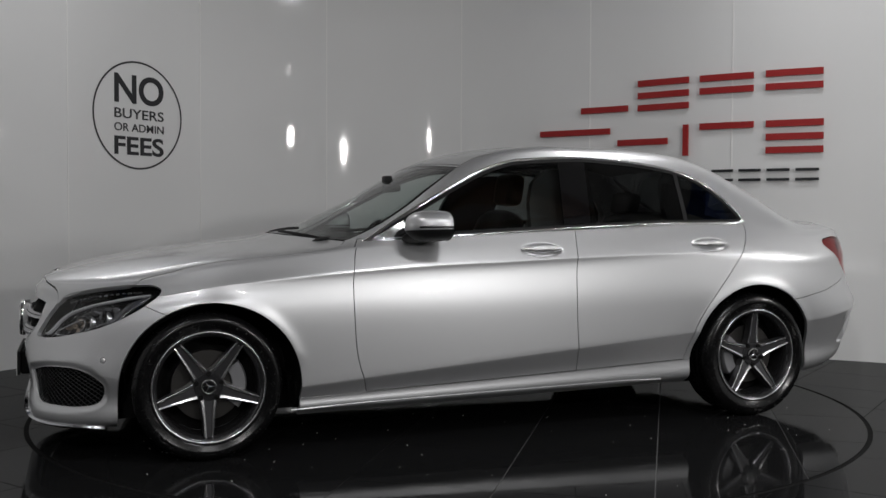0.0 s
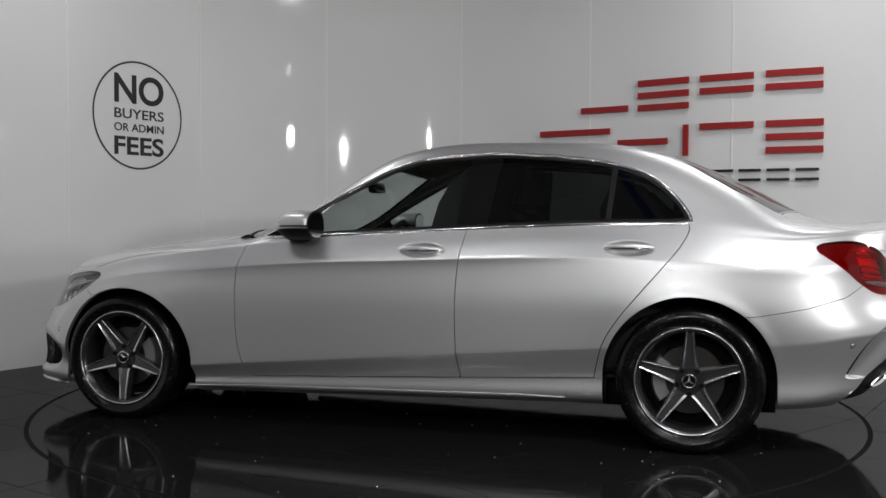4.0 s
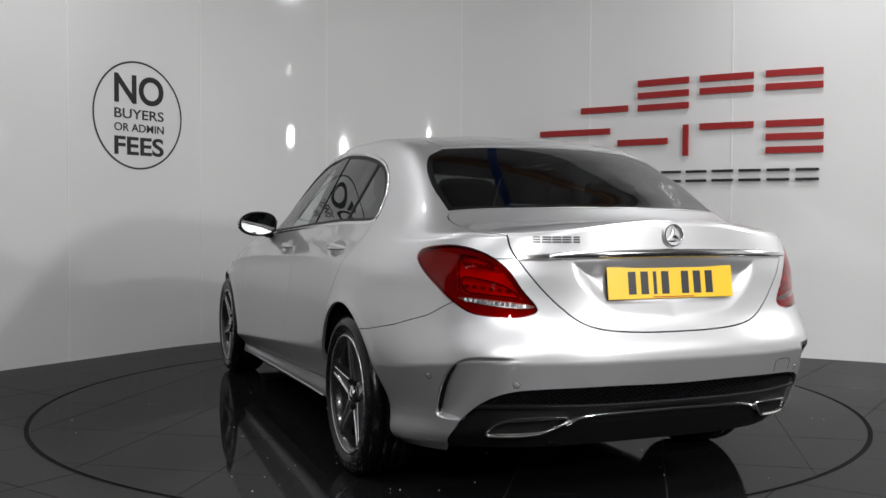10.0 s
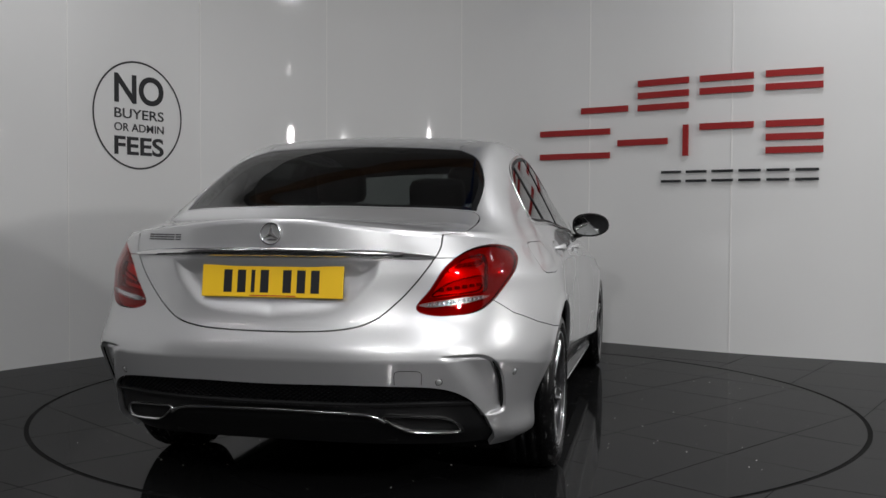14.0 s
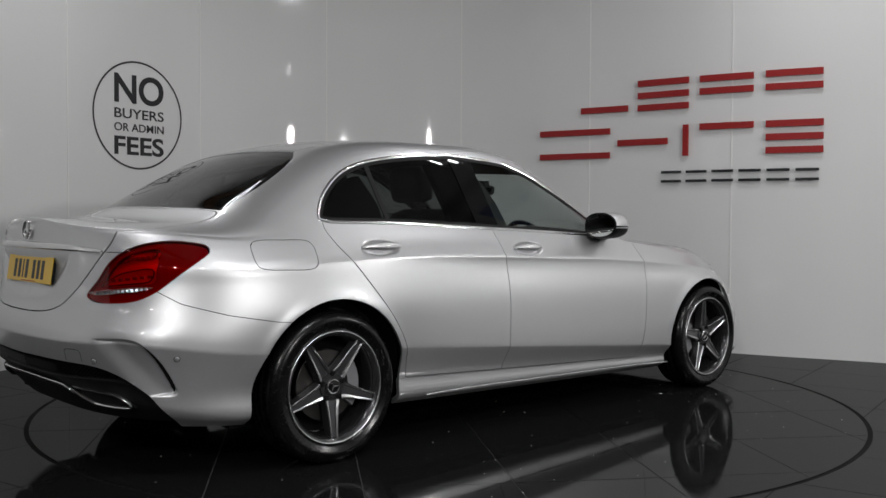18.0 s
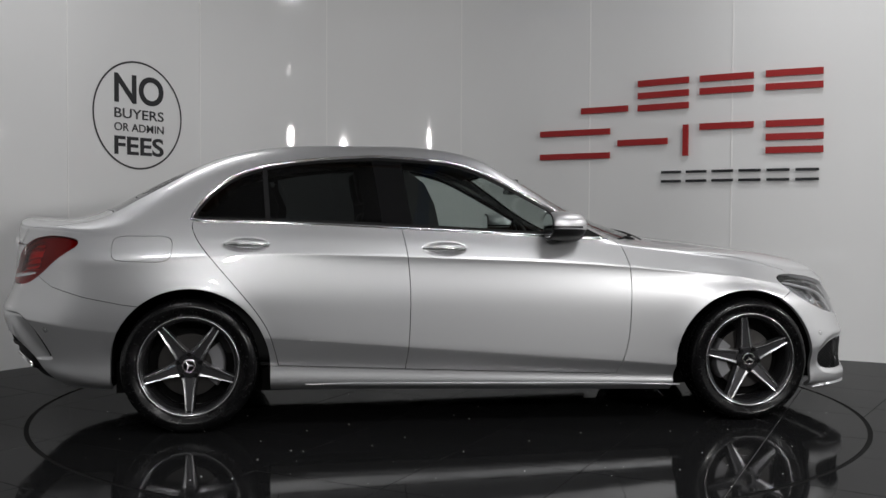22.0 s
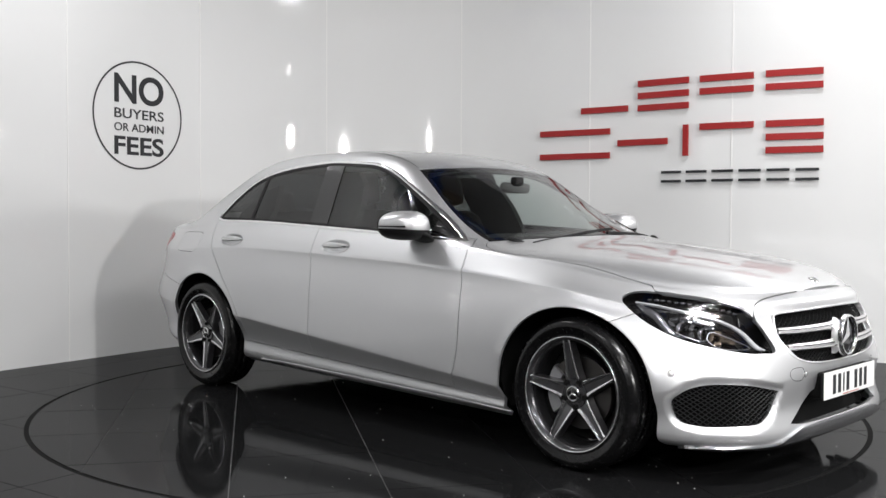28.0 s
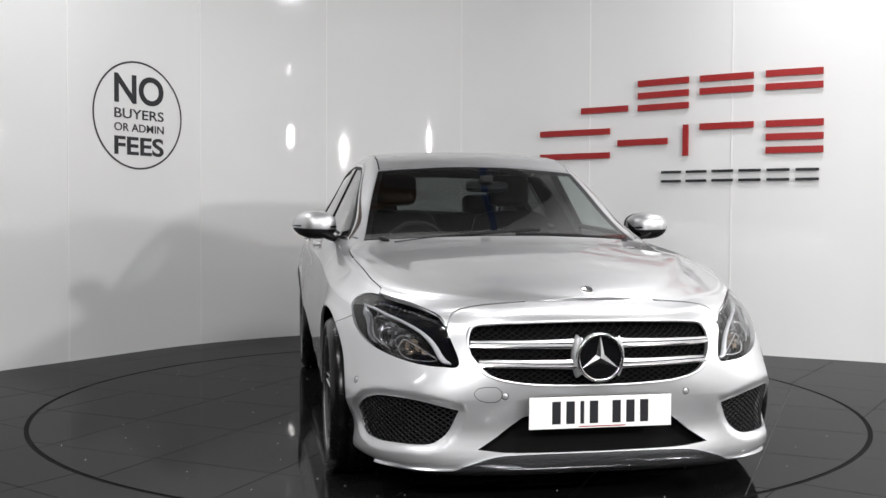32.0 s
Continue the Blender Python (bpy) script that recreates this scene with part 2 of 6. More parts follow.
# ---- meshes
def link_mesh(name, verts, faces, mat, parent=None, smooth_faces=True, normals=None, label=""):
    me = bpy.data.meshes.new(name)
    me.from_pydata(verts.tolist() if isinstance(verts, np.ndarray) else [tuple(v) for v in verts], [], faces)
    if normals is not None:
        me.validate()
    for m in (mat if isinstance(mat, (list, tuple)) else [mat]):
        me.materials.append(m)
    if smooth_faces:
        me.polygons.foreach_set("use_smooth", [True] * len(me.polygons))
    if normals is not None:
        me.normals_split_custom_set_from_vertices(normals.tolist())
    ob = new(name, me)
    ob.parent = parent
    if label:
        ob["label"] = label
    return ob


def part(name, bm, mat, parent=None, label="", smooth_faces=False, angle=None):
    """Links a bmesh as one mesh object under a thing or a part."""
    bmesh.ops.recalc_face_normals(bm, faces=bm.faces)
    me = bpy.data.meshes.new(name)
    bm.to_mesh(me)
    bm.free()
    for m in (mat if isinstance(mat, (list, tuple)) else [mat]):
        me.materials.append(m)
    if smooth_faces or angle:
        me.polygons.foreach_set("use_smooth", [True] * len(me.polygons))
    if angle:
        me.set_sharp_from_angle(angle=radians(angle))
    ob = new(name, me)
    ob.parent = parent
    if label:
        ob["label"] = label
    return ob


def box(bm, lo, hi, m=None, bevel=0.0):
    """A box between two corners."""
    mid = [(a + b) / 2 for a, b in zip(lo, hi)]
    size = [b - a for a, b in zip(lo, hi)]
    mat = Matrix.LocRotScale(mid, None, size)
    made = bmesh.ops.create_cube(bm, size=1, matrix=(m @ mat) if m else mat)
    if bevel:
        edges = {e for v in made["verts"] for e in v.link_edges}
        bmesh.ops.bevel(bm, geom=list(edges), offset=bevel, segments=2, affect="EDGES", profile=0.6)


def cyl(bm, r, h, m, seg=32, r2=None):
    bmesh.ops.create_cone(bm, cap_ends=True, segments=seg, radius1=r, radius2=r if r2 is None else r2, depth=h, matrix=m)


def ring_lathe(profile, seg, m=None, closed=False):
    """Verts and faces of a profile of (radius, along) turned round the y axis."""
    n = len(profile)
    V, F = [], []
    for i in range(seg):
        a = 2 * math.pi * i / seg
        for r, w in profile:
            V.append((r * math.cos(a), w, r * math.sin(a)))
    for i in range(seg):
        for j in range(n if closed else n - 1):
            a, b = i * n + j, i * n + (j + 1) % n
            c, d = ((i + 1) % seg) * n + (j + 1) % n, ((i + 1) % seg) * n + j
            F.append((a, b, c, d))
    if m is not None:
        V = [tuple(m @ Vector(v)) for v in V]
    return V, F


# ---- the bay: a curved wall of glossy white sheets, 1.22 m wide
KNOTS = [(-4.35, -4.2), (-4.3, -2.2), (-3.98, -0.75), (-3.39, 0.33), (-2.731, 1.350), (-2.036, 2.347), (-1.09, 3.06), (0.115, 3.213), (1.199, 2.652), (2.203, 1.959), (3.26, 1.43), (4.33, 0.82), (5.2, -0.05), (5.75, -1.4), (5.85, -4.2)]
CUM = np.concatenate([[0], np.cumsum([math.dist(a, b) for a, b in zip(KNOTS, KNOTS[1:])])])
WX, WY = spline([(c, k[0]) for c, k in zip(CUM, KNOTS)]), spline([(c, k[1]) for c, k in zip(CUM, KNOTS)])
WALL_TOP = 4.2


def wall_frame(c, z, out=0.0):
    """A pose on the wall's face at the run c along it: x along the wall to the right, y up, z out of it."""
    p = Vector((float(WX(c)), float(WY(c)), 0))
    d = Vector((float(WX(c + 0.01) - WX(c - 0.01)), float(WY(c + 0.01) - WY(c - 0.01)), 0)).normalized()
    n = Vector((d.y, -d.x, 0))
    m = Matrix((d, Vector((0, 0, 1)), n)).transposed().to_4x4()
    m.translation = p + n * out + Vector((0, 0, z))
    return m


wall = tagged(new("wall_curved"), "curved wall of tall glossy white panels round the turntable", "wall", kind="structure")
for i in range(len(KNOTS) - 1):
    a, b = CUM[i] + 0.0015, CUM[i + 1] - 0.0015
    n = 14
    V, F, N = [], [], []
    for j in range(n + 1):
        m = wall_frame(a + (b - a) * j / n, 0)
        for z in (0.0, WALL_TOP):
            for off in (0.0, -0.01):
                V.append(m @ Vector((0, z, off)))
    for j in range(n):
        k, l = 4 * j, 4 * j + 4
        F += [(k, l, l + 2, k + 2), (k + 1, k + 3, l + 3, l + 1), (k + 2, l + 2, l + 3, k + 3)]
    F += [(0, 2, 3, 1), (4 * n, 4 * n + 1, 4 * n + 3, 4 * n + 2)]
    ob = link_mesh("panel", V, F, WALL, wall, True)
    ob.data.set_sharp_from_angle(angle=radians(40))
V, F = [], []
for j in range(160):
    m = wall_frame(CUM[-1] * j / 159, 0)
    for z in (0.0, WALL_TOP):
        for off in (-0.012, -0.15):
            V.append(m @ Vector((0, z, off)))
for j in range(159):
    k, l = 4 * j, 4 * j + 4
    F += [(k, l, l + 2, k + 2), (k + 1, k + 3, l + 3, l + 1), (k + 2, l + 2, l + 3, k + 3), (k, k + 1, l + 1, l)]
link_mesh("backing", V, F, ROOM, wall, True)
for c in CUM[1:-1]:
    bm = bmesh.new()
    box(bm, (-0.0045, 0, 0.0), (0.0045, WALL_TOP, 0.003), wall_frame(c, 0))
    part("joint_strip", bm, SEAM, wall)

# the hall behind the camera
hall = tagged(new("wall_hall"), "plain dark grey walls of the hall", "wall", kind="structure")
bm = bmesh.new()
box(bm, (-7.0, -14.2, 0), (8.0, -14.0, WALL_TOP))
part("wall_back", bm, ROOM, hall)
bm = bmesh.new()
box(bm, (-7.2, -14.0, 0), (-7.0, 4.0, WALL_TOP))
part("wall_side", bm, ROOM, hall)
bm = bmesh.new()
box(bm, (8.0, -14.0, 0), (8.2, 4.0, WALL_TOP))
part("wall_side", bm, ROOM, hall)
bm = bmesh.new()
box(bm, (-7.0, 4.0, 0), (8.0, 4.2, WALL_TOP))
part("wall_back", bm, ROOM, hall)
bm = bmesh.new()
box(bm, (-7.2, -14.2, WALL_TOP + 0.004), (8.2, 4.2, WALL_TOP + 0.2))
tagged(part("ceiling", bm, CEIL), "grey painted hall ceiling", "ceiling", kind="structure")

RAFTER = vary(material("rafter_wood", (0.15, 0.085, 0.05), 0.6), 12, 0.4)
BLUE = material("blue_paint", (0.015, 0.05, 0.22), 0.5)
for k, y in enumerate((-11.6, -8.0, -5.0, -2.0, 1.0)):
    bm = bmesh.new()
    box(bm, (-7.0, y - 0.07, WALL_TOP - 0.24), (8.0, y + 0.07, WALL_TOP + 0.002), None, 0.006)
    tagged(part("rafter", bm, RAFTER), "brown wooden rafter across the hall ceiling", "rafter", group="hall rafters", kind="structure")
for x in (-3.4, 0.55, 4.2):
    bm = bmesh.new()
    box(bm, (x - 0.05, -14.0, WALL_TOP - 0.36), (x + 0.05, 3.9, WALL_TOP - 0.245), None, 0.006)
    tagged(part("beam", bm, BLUE), "blue painted steel beam under the rafters", "beam", group="hall beams", kind="structure")

# floor under everything, and the turntable
RADIUS = 2.242
bm = bmesh.new()
box(bm, (-7.2, -14.2, -0.2), (8.2, 4.2, -0.006))
floor = tagged(part("floor", bm, GROUT), "glossy black tiled floor round the turntable", "floor", kind="structure")
turntable = tagged(new("turntable"), "round turntable flush with the floor, laid with glossy black tiles", "turntable")
# ---- lamps of the hall: floods on stands behind and beside the camera, twin tubes under the ceiling
def flood_light(x, y, z, power, wide):
    target = (-0.05 * x, 1.0, 1.0) if y < -3 else (0.0, -0.3, 0.9)
    m = area_lamp("flood_lamp", (x, y, z), target, wide, 0.30, power).matrix_world.copy()
    stand = tagged(new("flood_light"), "black flood light on a thin stand", "lamp", group="flood lights")
    bm = bmesh.new()
    box(bm, (-wide / 2 - 0.02, -0.17, 0.006), (wide / 2 + 0.02, 0.17, 0.06), look((x, y, z), target), 0.008)
    part("housing", bm, BLACK, stand)
    back = look((x, y, z), target) @ Vector((0, 0, 0.075))
    bm = bmesh.new()
    cyl(bm, 0.014, back.z - 0.02, Matrix.Translation((back.x, back.y, back.z / 2 + 0.01)), 16)
    part("pole", bm, BLACK, stand)
    bm = bmesh.new()
    cyl(bm, 0.22, 0.02, Matrix.Translation((back.x, back.y, 0.01)), 40, 0.20)
    part("base", bm, BLACK, stand)


def tube_light(x, y, along, power, spread):
    light = tagged(new("tube_light"), "white twin tube light hung under the hall ceiling", "lamp", group="tube lights")
    bm = bmesh.new()
    sx, sy = (0.20, 0.64) if along else (0.64, 0.20)
    box(bm, (x - sx, y - sy, 4.062), (x + sx, y + sy, 4.10), None, 0.006)
    part("housing", bm, SEAM, light)
    for k in (-0.8, 0.8):
        bm = bmesh.new()
        px, py = (x, y + k * sy) if along else (x + k * sx, y)
        cyl(bm, 0.006, 0.105, Matrix.Translation((px, py, 4.152)), 8)
        part("hanger", bm, BLACK, light)
    for d in (-0.14, 0.14):
        px, py = (x + d, y) if along else (x, y + d)
        area_lamp("tube_lamp", (px, py, 4.05), (px, py, 0), 0.05 if along else 1.2, 1.2 if along else 0.05, power, (0.995, 0.99, 1)).data.spread = radians(spread)


for x, y, z, power, wide in ((-0.52, -6.2, 2.53, 66, 0.15), (4.4, -6.0, 2.36, 140, 0.24), (5.0, -1.4, 2.40, 70, 0.24)):
    flood_light(x, y, z, power, wide)
# the y 0.2 pair is added to brighten the wall, -3.7 the car side
for x, y, along, power, spread in ((1.9, -9.5, True, 66, 138), (1.9, -6.5, True, 66, 138), (-4.8, -6.3, False, 12, 138), (-2.2, -9.0, False, 66, 138), (2.3, 0.2, False, 22, 178), (-2.3, 0.2, False, 14, 178), (1.9, -3.7, False, 44, 138), (-1.9, -3.7, False, 18, 138)):
    tube_light(x, y, along, power, spread)

GLOW = material("glowing_tube", (0.9, 0.9, 0.9), 0.4, 0.0, Emission_Color=(1, 0.99, 0.97, 1), Emission_Strength=18.0)


def slim_light(middle, turn, half, drop, twin):
    """A slim batten with glowing tubes, hung from the ceiling or fixed to the back wall."""
    m = Matrix.Translation(middle) @ Matrix.Rotation(turn, 4, "Z")
    light = tagged(new("slim_light"), "slim white batten with thin glowing tubes", "lamp", group="slim lights")
    bm = bmesh.new()
    if drop:
        box(bm, (-half - 0.03, -0.09, 0.03), (half + 0.03, 0.09, 0.06), m, 0.006)
    else:
        box(bm, (-half - 0.03, -0.05, -0.03), (half + 0.03, -0.02, 0.03), m, 0.006)
    part("batten", bm, SEAM, light)
    for k in ((-0.055, 0.055) if twin else (0.0,)):
        bm = bmesh.new()
        cyl(bm, 0.013, 2 * half, m @ Matrix.Translation((0, k, 0)) @ Matrix.Rotation(math.pi / 2, 4, "Y"), 12)
        part("tube", bm, GLOW, light)
    if drop:
        for x in (-0.8 * half, 0.8 * half):
            bm = bmesh.new()
            cyl(bm, 0.005, drop, m @ Matrix.Translation((x, 0, 0.06 + drop / 2)), 8)
            part("hanger", bm, BLACK, light)


slim_light((5.12, -1.37, 3.5), math.atan2(-0.542, 0.826), 0.42, 0.64, True)
slim_light((-5.3, -13.94, 1.58), math.pi, 0.60, 0.0, False)
# ---- the car's skin: one smooth shell, cut into panels along its joints
COLS = ("x", "y", "z", "nx", "ny", "nz", "s", "v")


class Skin:
    """Half a shell: rows of x, y, z, normal, perimeter run s and level v; and faces."""

    def __init__(self, A, F):
        self.A, self.F = A, F

    def cut(self, g):
        """Splits along g = 0: the parts where g is negative and positive."""
        A = self.A
        neg = (g < 0).tolist()
        verts, count = [A], len(A)
        cache = {}
        fn, fp = [], []
        extra = []
        for f in self.F:
            k = sum(neg[i] for i in f)
            if k == len(f):
                fn.append(f)
            elif k == 0:
                fp.append(f)
            else:
                a, b = [], []
                n = len(f)
                for j in range(n):
                    p, q = f[j], f[(j + 1) % n]
                    (a if neg[p] else b).append(p)
                    if neg[p] != neg[q]:
                        key = (p, q) if p < q else (q, p)
                        if key not in cache:
                            extra.append(key)
                            cache[key] = count
                            count += 1
                        a.append(cache[key])
                        b.append(cache[key])
                if len(a) > 2:
                    fn.append(tuple(a))
                if len(b) > 2:
                    fp.append(tuple(b))
        full = A
        if extra:
            p, q = np.array(extra).T
            t = (g[p] / (g[p] - g[q]))[:, None]
            full = np.vstack([A, A[p] * (1 - t) + A[q] * t])
        return Skin(full, fn).tidy(), Skin(full, fp).tidy()

    def tidy(self):
        ids = sorted({i for f in self.F for i in f})
        back = dict(zip(ids, range(len(ids))))
        return Skin(self.A[ids] if ids else self.A[:0], [tuple(back[i] for i in f) for f in self.F])

    def fine(self, g, width):
        """Splits the faces near g = 0 into four."""
        near = (np.abs(g) < width).tolist()
        A, F, extra, cache = self.A, [], [], {}
        count = len(A)

        def mid(*ids):
            nonlocal count
            key = tuple(sorted(ids))
            if key not in cache:
                extra.append(ids if len(ids) == 4 else ids + ids)
                cache[key] = count
                count += 1
            return cache[key]

        for f in self.F:
            if len(f) == 4 and any(near[i] for i in f):
                a, b, c, d = f
                ab, bc, cd, da, m = mid(a, b), mid(b, c), mid(c, d), mid(d, a), mid(a, b, c, d)
                F += [(a, ab, m, da), (ab, b, bc, m), (m, bc, c, cd), (da, m, cd, d)]
            else:
                F.append(f)
        return Skin(np.vstack([A, A[np.array(extra)].mean(1)]) if extra else A, F)

    def joint(self, field, gap=0.002, refine=2, width=0.035):
        """Cuts along field(self) = 0 and leaves a gap of twice gap. Returns inside and outside."""
        near = np.abs(field(self)) < 0.05
        near |= field(self) < 0
        flags = near.tolist()
        act, far = [], []
        for f in self.F:
            (act if any(flags[i] for i in f) else far).append(f)
        sk, far = Skin(self.A, act).tidy(), Skin(self.A, far).tidy()
        for i in range(refine):
            sk = sk.fine(field(sk), min(width, 0.03) / (1 + 1.2 * i))
        a, rest = sk.cut(field(sk) + gap)
        if gap > 0:
            _, rest = rest.cut(field(rest) - gap)
        return a, rest.plus(far).welded()

    def welded(self):
        """Joins vertices that lie in one place."""
        key = np.round(self.A[:, :3] * 2e5).astype(np.int64)
        _, first, back = np.unique(key, axis=0, return_index=True, return_inverse=True)
        back = back.reshape(-1).tolist()
        F = []
        for f in self.F:
            g = tuple(dict.fromkeys(back[i] for i in f))
            if len(g) > 2:
                F.append(g)
        return Skin(self.A[first], F)

    def col(self, *names):
        return self.A[:, [COLS.index(n) for n in names]]

    def plus(self, other):
        k = len(self.A)
        return Skin(np.vstack([self.A, other.A]), self.F + [tuple(i + k for i in f) for f in other.F])

    def flip(self):
        A = self.A.copy()
        A[:, 1] *= -1
        A[:, 4] *= -1
        return Skin(A, [tuple(reversed(f)) for f in self.F])

    def moved(self, d):
        """The skin pushed along its normals."""
        A = self.A.copy()
        A[:, :3] += A[:, 3:6] * (np.asarray(d).reshape(-1, 1) if np.ndim(d) else d)
        return Skin(A, self.F)


def curve(pts, n=8, closed=True):
    """A smooth closed line through the points (Catmull-Rom). A point given with a third value is a sharp corner."""
    out = []
    k = len(pts)
    P = [np.array(p[:2], float) for p in pts]
    sharp = [len(p) > 2 for p in pts]
    for i in range(k if closed else k - 1):
        p1, p2 = P[i], P[(i + 1) % k]
        p0 = p1 - (p2 - p1) if sharp[i] or (not closed and i == 0) else P[(i - 1) % k]
        p3 = p2 + (p2 - p1) if sharp[(i + 1) % k] or (not closed and i == k - 2) else P[(i + 2) % k]
        m1, m2 = (p2 - p0) * 0.5, (p3 - p1) * 0.5
        lim = np.linalg.norm(p2 - p1)
        for m in (m1, m2):
            q = np.linalg.norm(m)
            if q > lim * 1.3:
                m *= lim * 1.3 / q
        for j in range(n):
            t = j / n
            out.append((2 * t**3 - 3 * t**2 + 1) * p1 + (t**3 - 2 * t**2 + t) * m1 + (-2 * t**3 + 3 * t**2) * p2 + (t**3 - t**2) * m2)
    if not closed:
        out.append(P[-1])
    return np.array(out)


def inside(poly, pts):
    """Signed distance of pts to a closed polygon, negative inside."""
    lo, hi = poly.min(0) - 0.14, poly.max(0) + 0.14
    close = ((pts > lo) & (pts < hi)).all(1)
    if not close.all():
        g = np.full(len(pts), 0.2)
        if close.any():
            g[close] = inside(poly, pts[close])
        return g
    best = np.full(len(pts), 1e9)
    odd = np.zeros(len(pts), bool)
    n = len(poly)
    for i in range(n):
        a, b = poly[i], poly[(i + 1) % n]
        ab = b - a
        L = ab @ ab
        if L < 1e-12:
            continue
        w = pts - a
        t = np.clip((w @ ab) / L, 0, 1)
        d = w - t[:, None] * ab
        best = np.minimum(best, (d * d).sum(1))
        up = (a[1] > pts[:, 1]) != (b[1] > pts[:, 1])
        if abs(ab[1]) > 1e-12:
            odd ^= up & (pts[:, 0] < a[0] + (pts[:, 1] - a[1]) * ab[0] / ab[1])
    return np.where(odd, -1, 1) * np.sqrt(best)


def region(poly, cols, only=None):
    """A field for joint(): the signed distance to poly in two columns, within the vertices that only() allows."""
    def field(sk):
        g = np.full(len(sk.A), 0.2)
        ok = np.ones(len(sk.A), bool) if only is None else only(sk)
        if ok.any():
            g[ok] = inside(poly, sk.col(*cols)[ok])
        return g
    return field


def skin_object(name, skin, mat, parent, rim=0.012, both=False, label="", out=None):
    """Links a skin as a mesh with turned-in edges. both: join it to its mirror image."""
    if both:
        A, F = skin.A, list(skin.F)
        on = np.abs(A[:, 1]) < 1e-5
        other = np.arange(len(A))
        keep = np.where(~on)[0]
        other[keep] = len(A) + np.arange(len(keep))
        B = A[keep].copy()
        B[:, 1] *= -1
        B[:, 4] *= -1
        N0 = A.copy()
        N0[on, 4] = 0
        F = F + [tuple(int(other[i]) for i in reversed(f)) for f in skin.F]
        skin = Skin(np.vstack([N0, B]), F)
    V, N = skin.A[:, :3], skin.A[:, 3:6]
    N = N / np.maximum(np.linalg.norm(N, axis=1, keepdims=True), 1e-9)
    F = list(skin.F)
    if rim:
        seen = {}
        for f in F:
            for j in range(len(f)):
                e = (f[j], f[(j + 1) % len(f)])
                if (e[1], e[0]) in seen:
                    seen.pop((e[1], e[0]))
                else:
                    seen[e] = 1
        edges = list(seen)
        ids = sorted({i for e in edges for i in e})
        top = {v: len(V) + k for k, v in enumerate(ids)}
        low = {v: len(V) + len(ids) + k for k, v in enumerate(ids)}
        side = np.zeros((len(V), 3))
        ea, eb = np.array(edges).T
        d = np.cross(V[eb] - V[ea], N[ea])
        d /= np.maximum(np.linalg.norm(d, axis=1, keepdims=True), 1e-9)
        np.add.at(side, ea, d)
        np.add.at(side, eb, d)
        side /= np.maximum(np.linalg.norm(side, axis=1, keepdims=True), 1e-9)
        V = np.vstack([V, V[ids] - N[ids] * 0.0004, V[ids] - N[ids] * rim])
        N = np.vstack([N, side[ids], side[ids]])
        for a, b in edges:
            F += [(b, a, top[a], top[b]), (top[b], top[a], low[a], low[b])]
    return link_mesh(name, V, F, mat, parent, True, N, label)


def pair(name, skin, mat, parent, rim=0.012, label=""):
    """The part on both sides of the car."""
    return [skin_object(name, skin, mat, parent, rim, False, label), skin_object(name, skin.flip(), mat, parent, rim, False, label)]


def whole_skin():
    low, up, s = body_shell()
    G = np.concatenate([low, up[:, 1:]], 1)
    n, m = G.shape[:2]
    ext = np.concatenate([G[1:2] * [1, -1, 1], G, G[-2:-1] * [1, -1, 1]], 0)
    du = ext[2:] - ext[:-2]
    ext = np.concatenate([2 * G[:, :1] - G[:, 1:2], G, G[:, -2:-1] * [1, -1, 1]], 1)
    dv = ext[:, 2:] - ext[:, :-2]
    N = np.cross(dv, du)
    N /= np.maximum(np.linalg.norm(N, axis=2, keepdims=True), 1e-9)
    if N[n // 2, 30, 1] < 0:
        N = -N
    # the upper skin's normals from its height field
    e = 0.004
    for i in range(n):
        x, ys, zs = low[i, -1]
        y = up[i, 1:, 1]
        gx = (top_height(x + e, y, ys, zs) - top_height(x - e, y, ys, zs)) / (2 * e) + 0 * y
        gy = (top_height(x, y + e, ys, zs) - top_height(x, np.maximum(y - e, 0), ys, zs)) / (e + np.minimum(y, e))
        nn = np.stack([-gx, -gy, np.ones_like(y)], 1)
        nn /= np.linalg.norm(nn, axis=1, keepdims=True)
        w = np.clip((np.arange(len(y)) - 0) / 3, 0, 1)[:, None]
        N[i, NLEV:] = N[i, NLEV - 2] * (1 - w) + nn * w
        N[i, NLEV - 1] = N[i, NLEV - 2] * 0.6 + nn[2] * 0.4
    N /= np.maximum(np.linalg.norm(N, axis=2, keepdims=True), 1e-9)
    v = np.concatenate([ROWS, 1 + np.linspace(0, 1, NTOP)[1:]])
    A = np.concatenate([G, N, np.repeat(s[:, None, None], m, 1), np.repeat(v[None, :, None], n, 0)], 2)
    A = A.reshape(-1, 8)
    F = [(i * m + j, i * m + j + 1, (i + 1) * m + j + 1, (i + 1) * m + j) for i in range(n - 1) for j in range(m - 1)]
    return Skin(A, F)


car = tagged(new("car"), "silver four-door saloon car with five-spoke alloy wheels on the turntable", "car")
skin = whole_skin()
a0 = skin.F[len(skin.F) // 3]
p0 = skin.A[list(a0)]
if np.dot(np.cross(p0[1, :3] - p0[0, :3], p0[2, :3] - p0[0, :3]), p0[0, 3:6]) < 0:
    skin.F = [tuple(reversed(f)) for f in skin.F]
def arch(xc, zc, rx, rz):
    def field(sk):
        x, z, v = sk.col("x", "z", "v").T
        g = (np.sqrt(((x - xc) / rx) ** 2 + (np.maximum(z - zc, 0) / rz) ** 2) - 1) * rx
        return np.where(v < 1.0, g, 0.3)
    return field


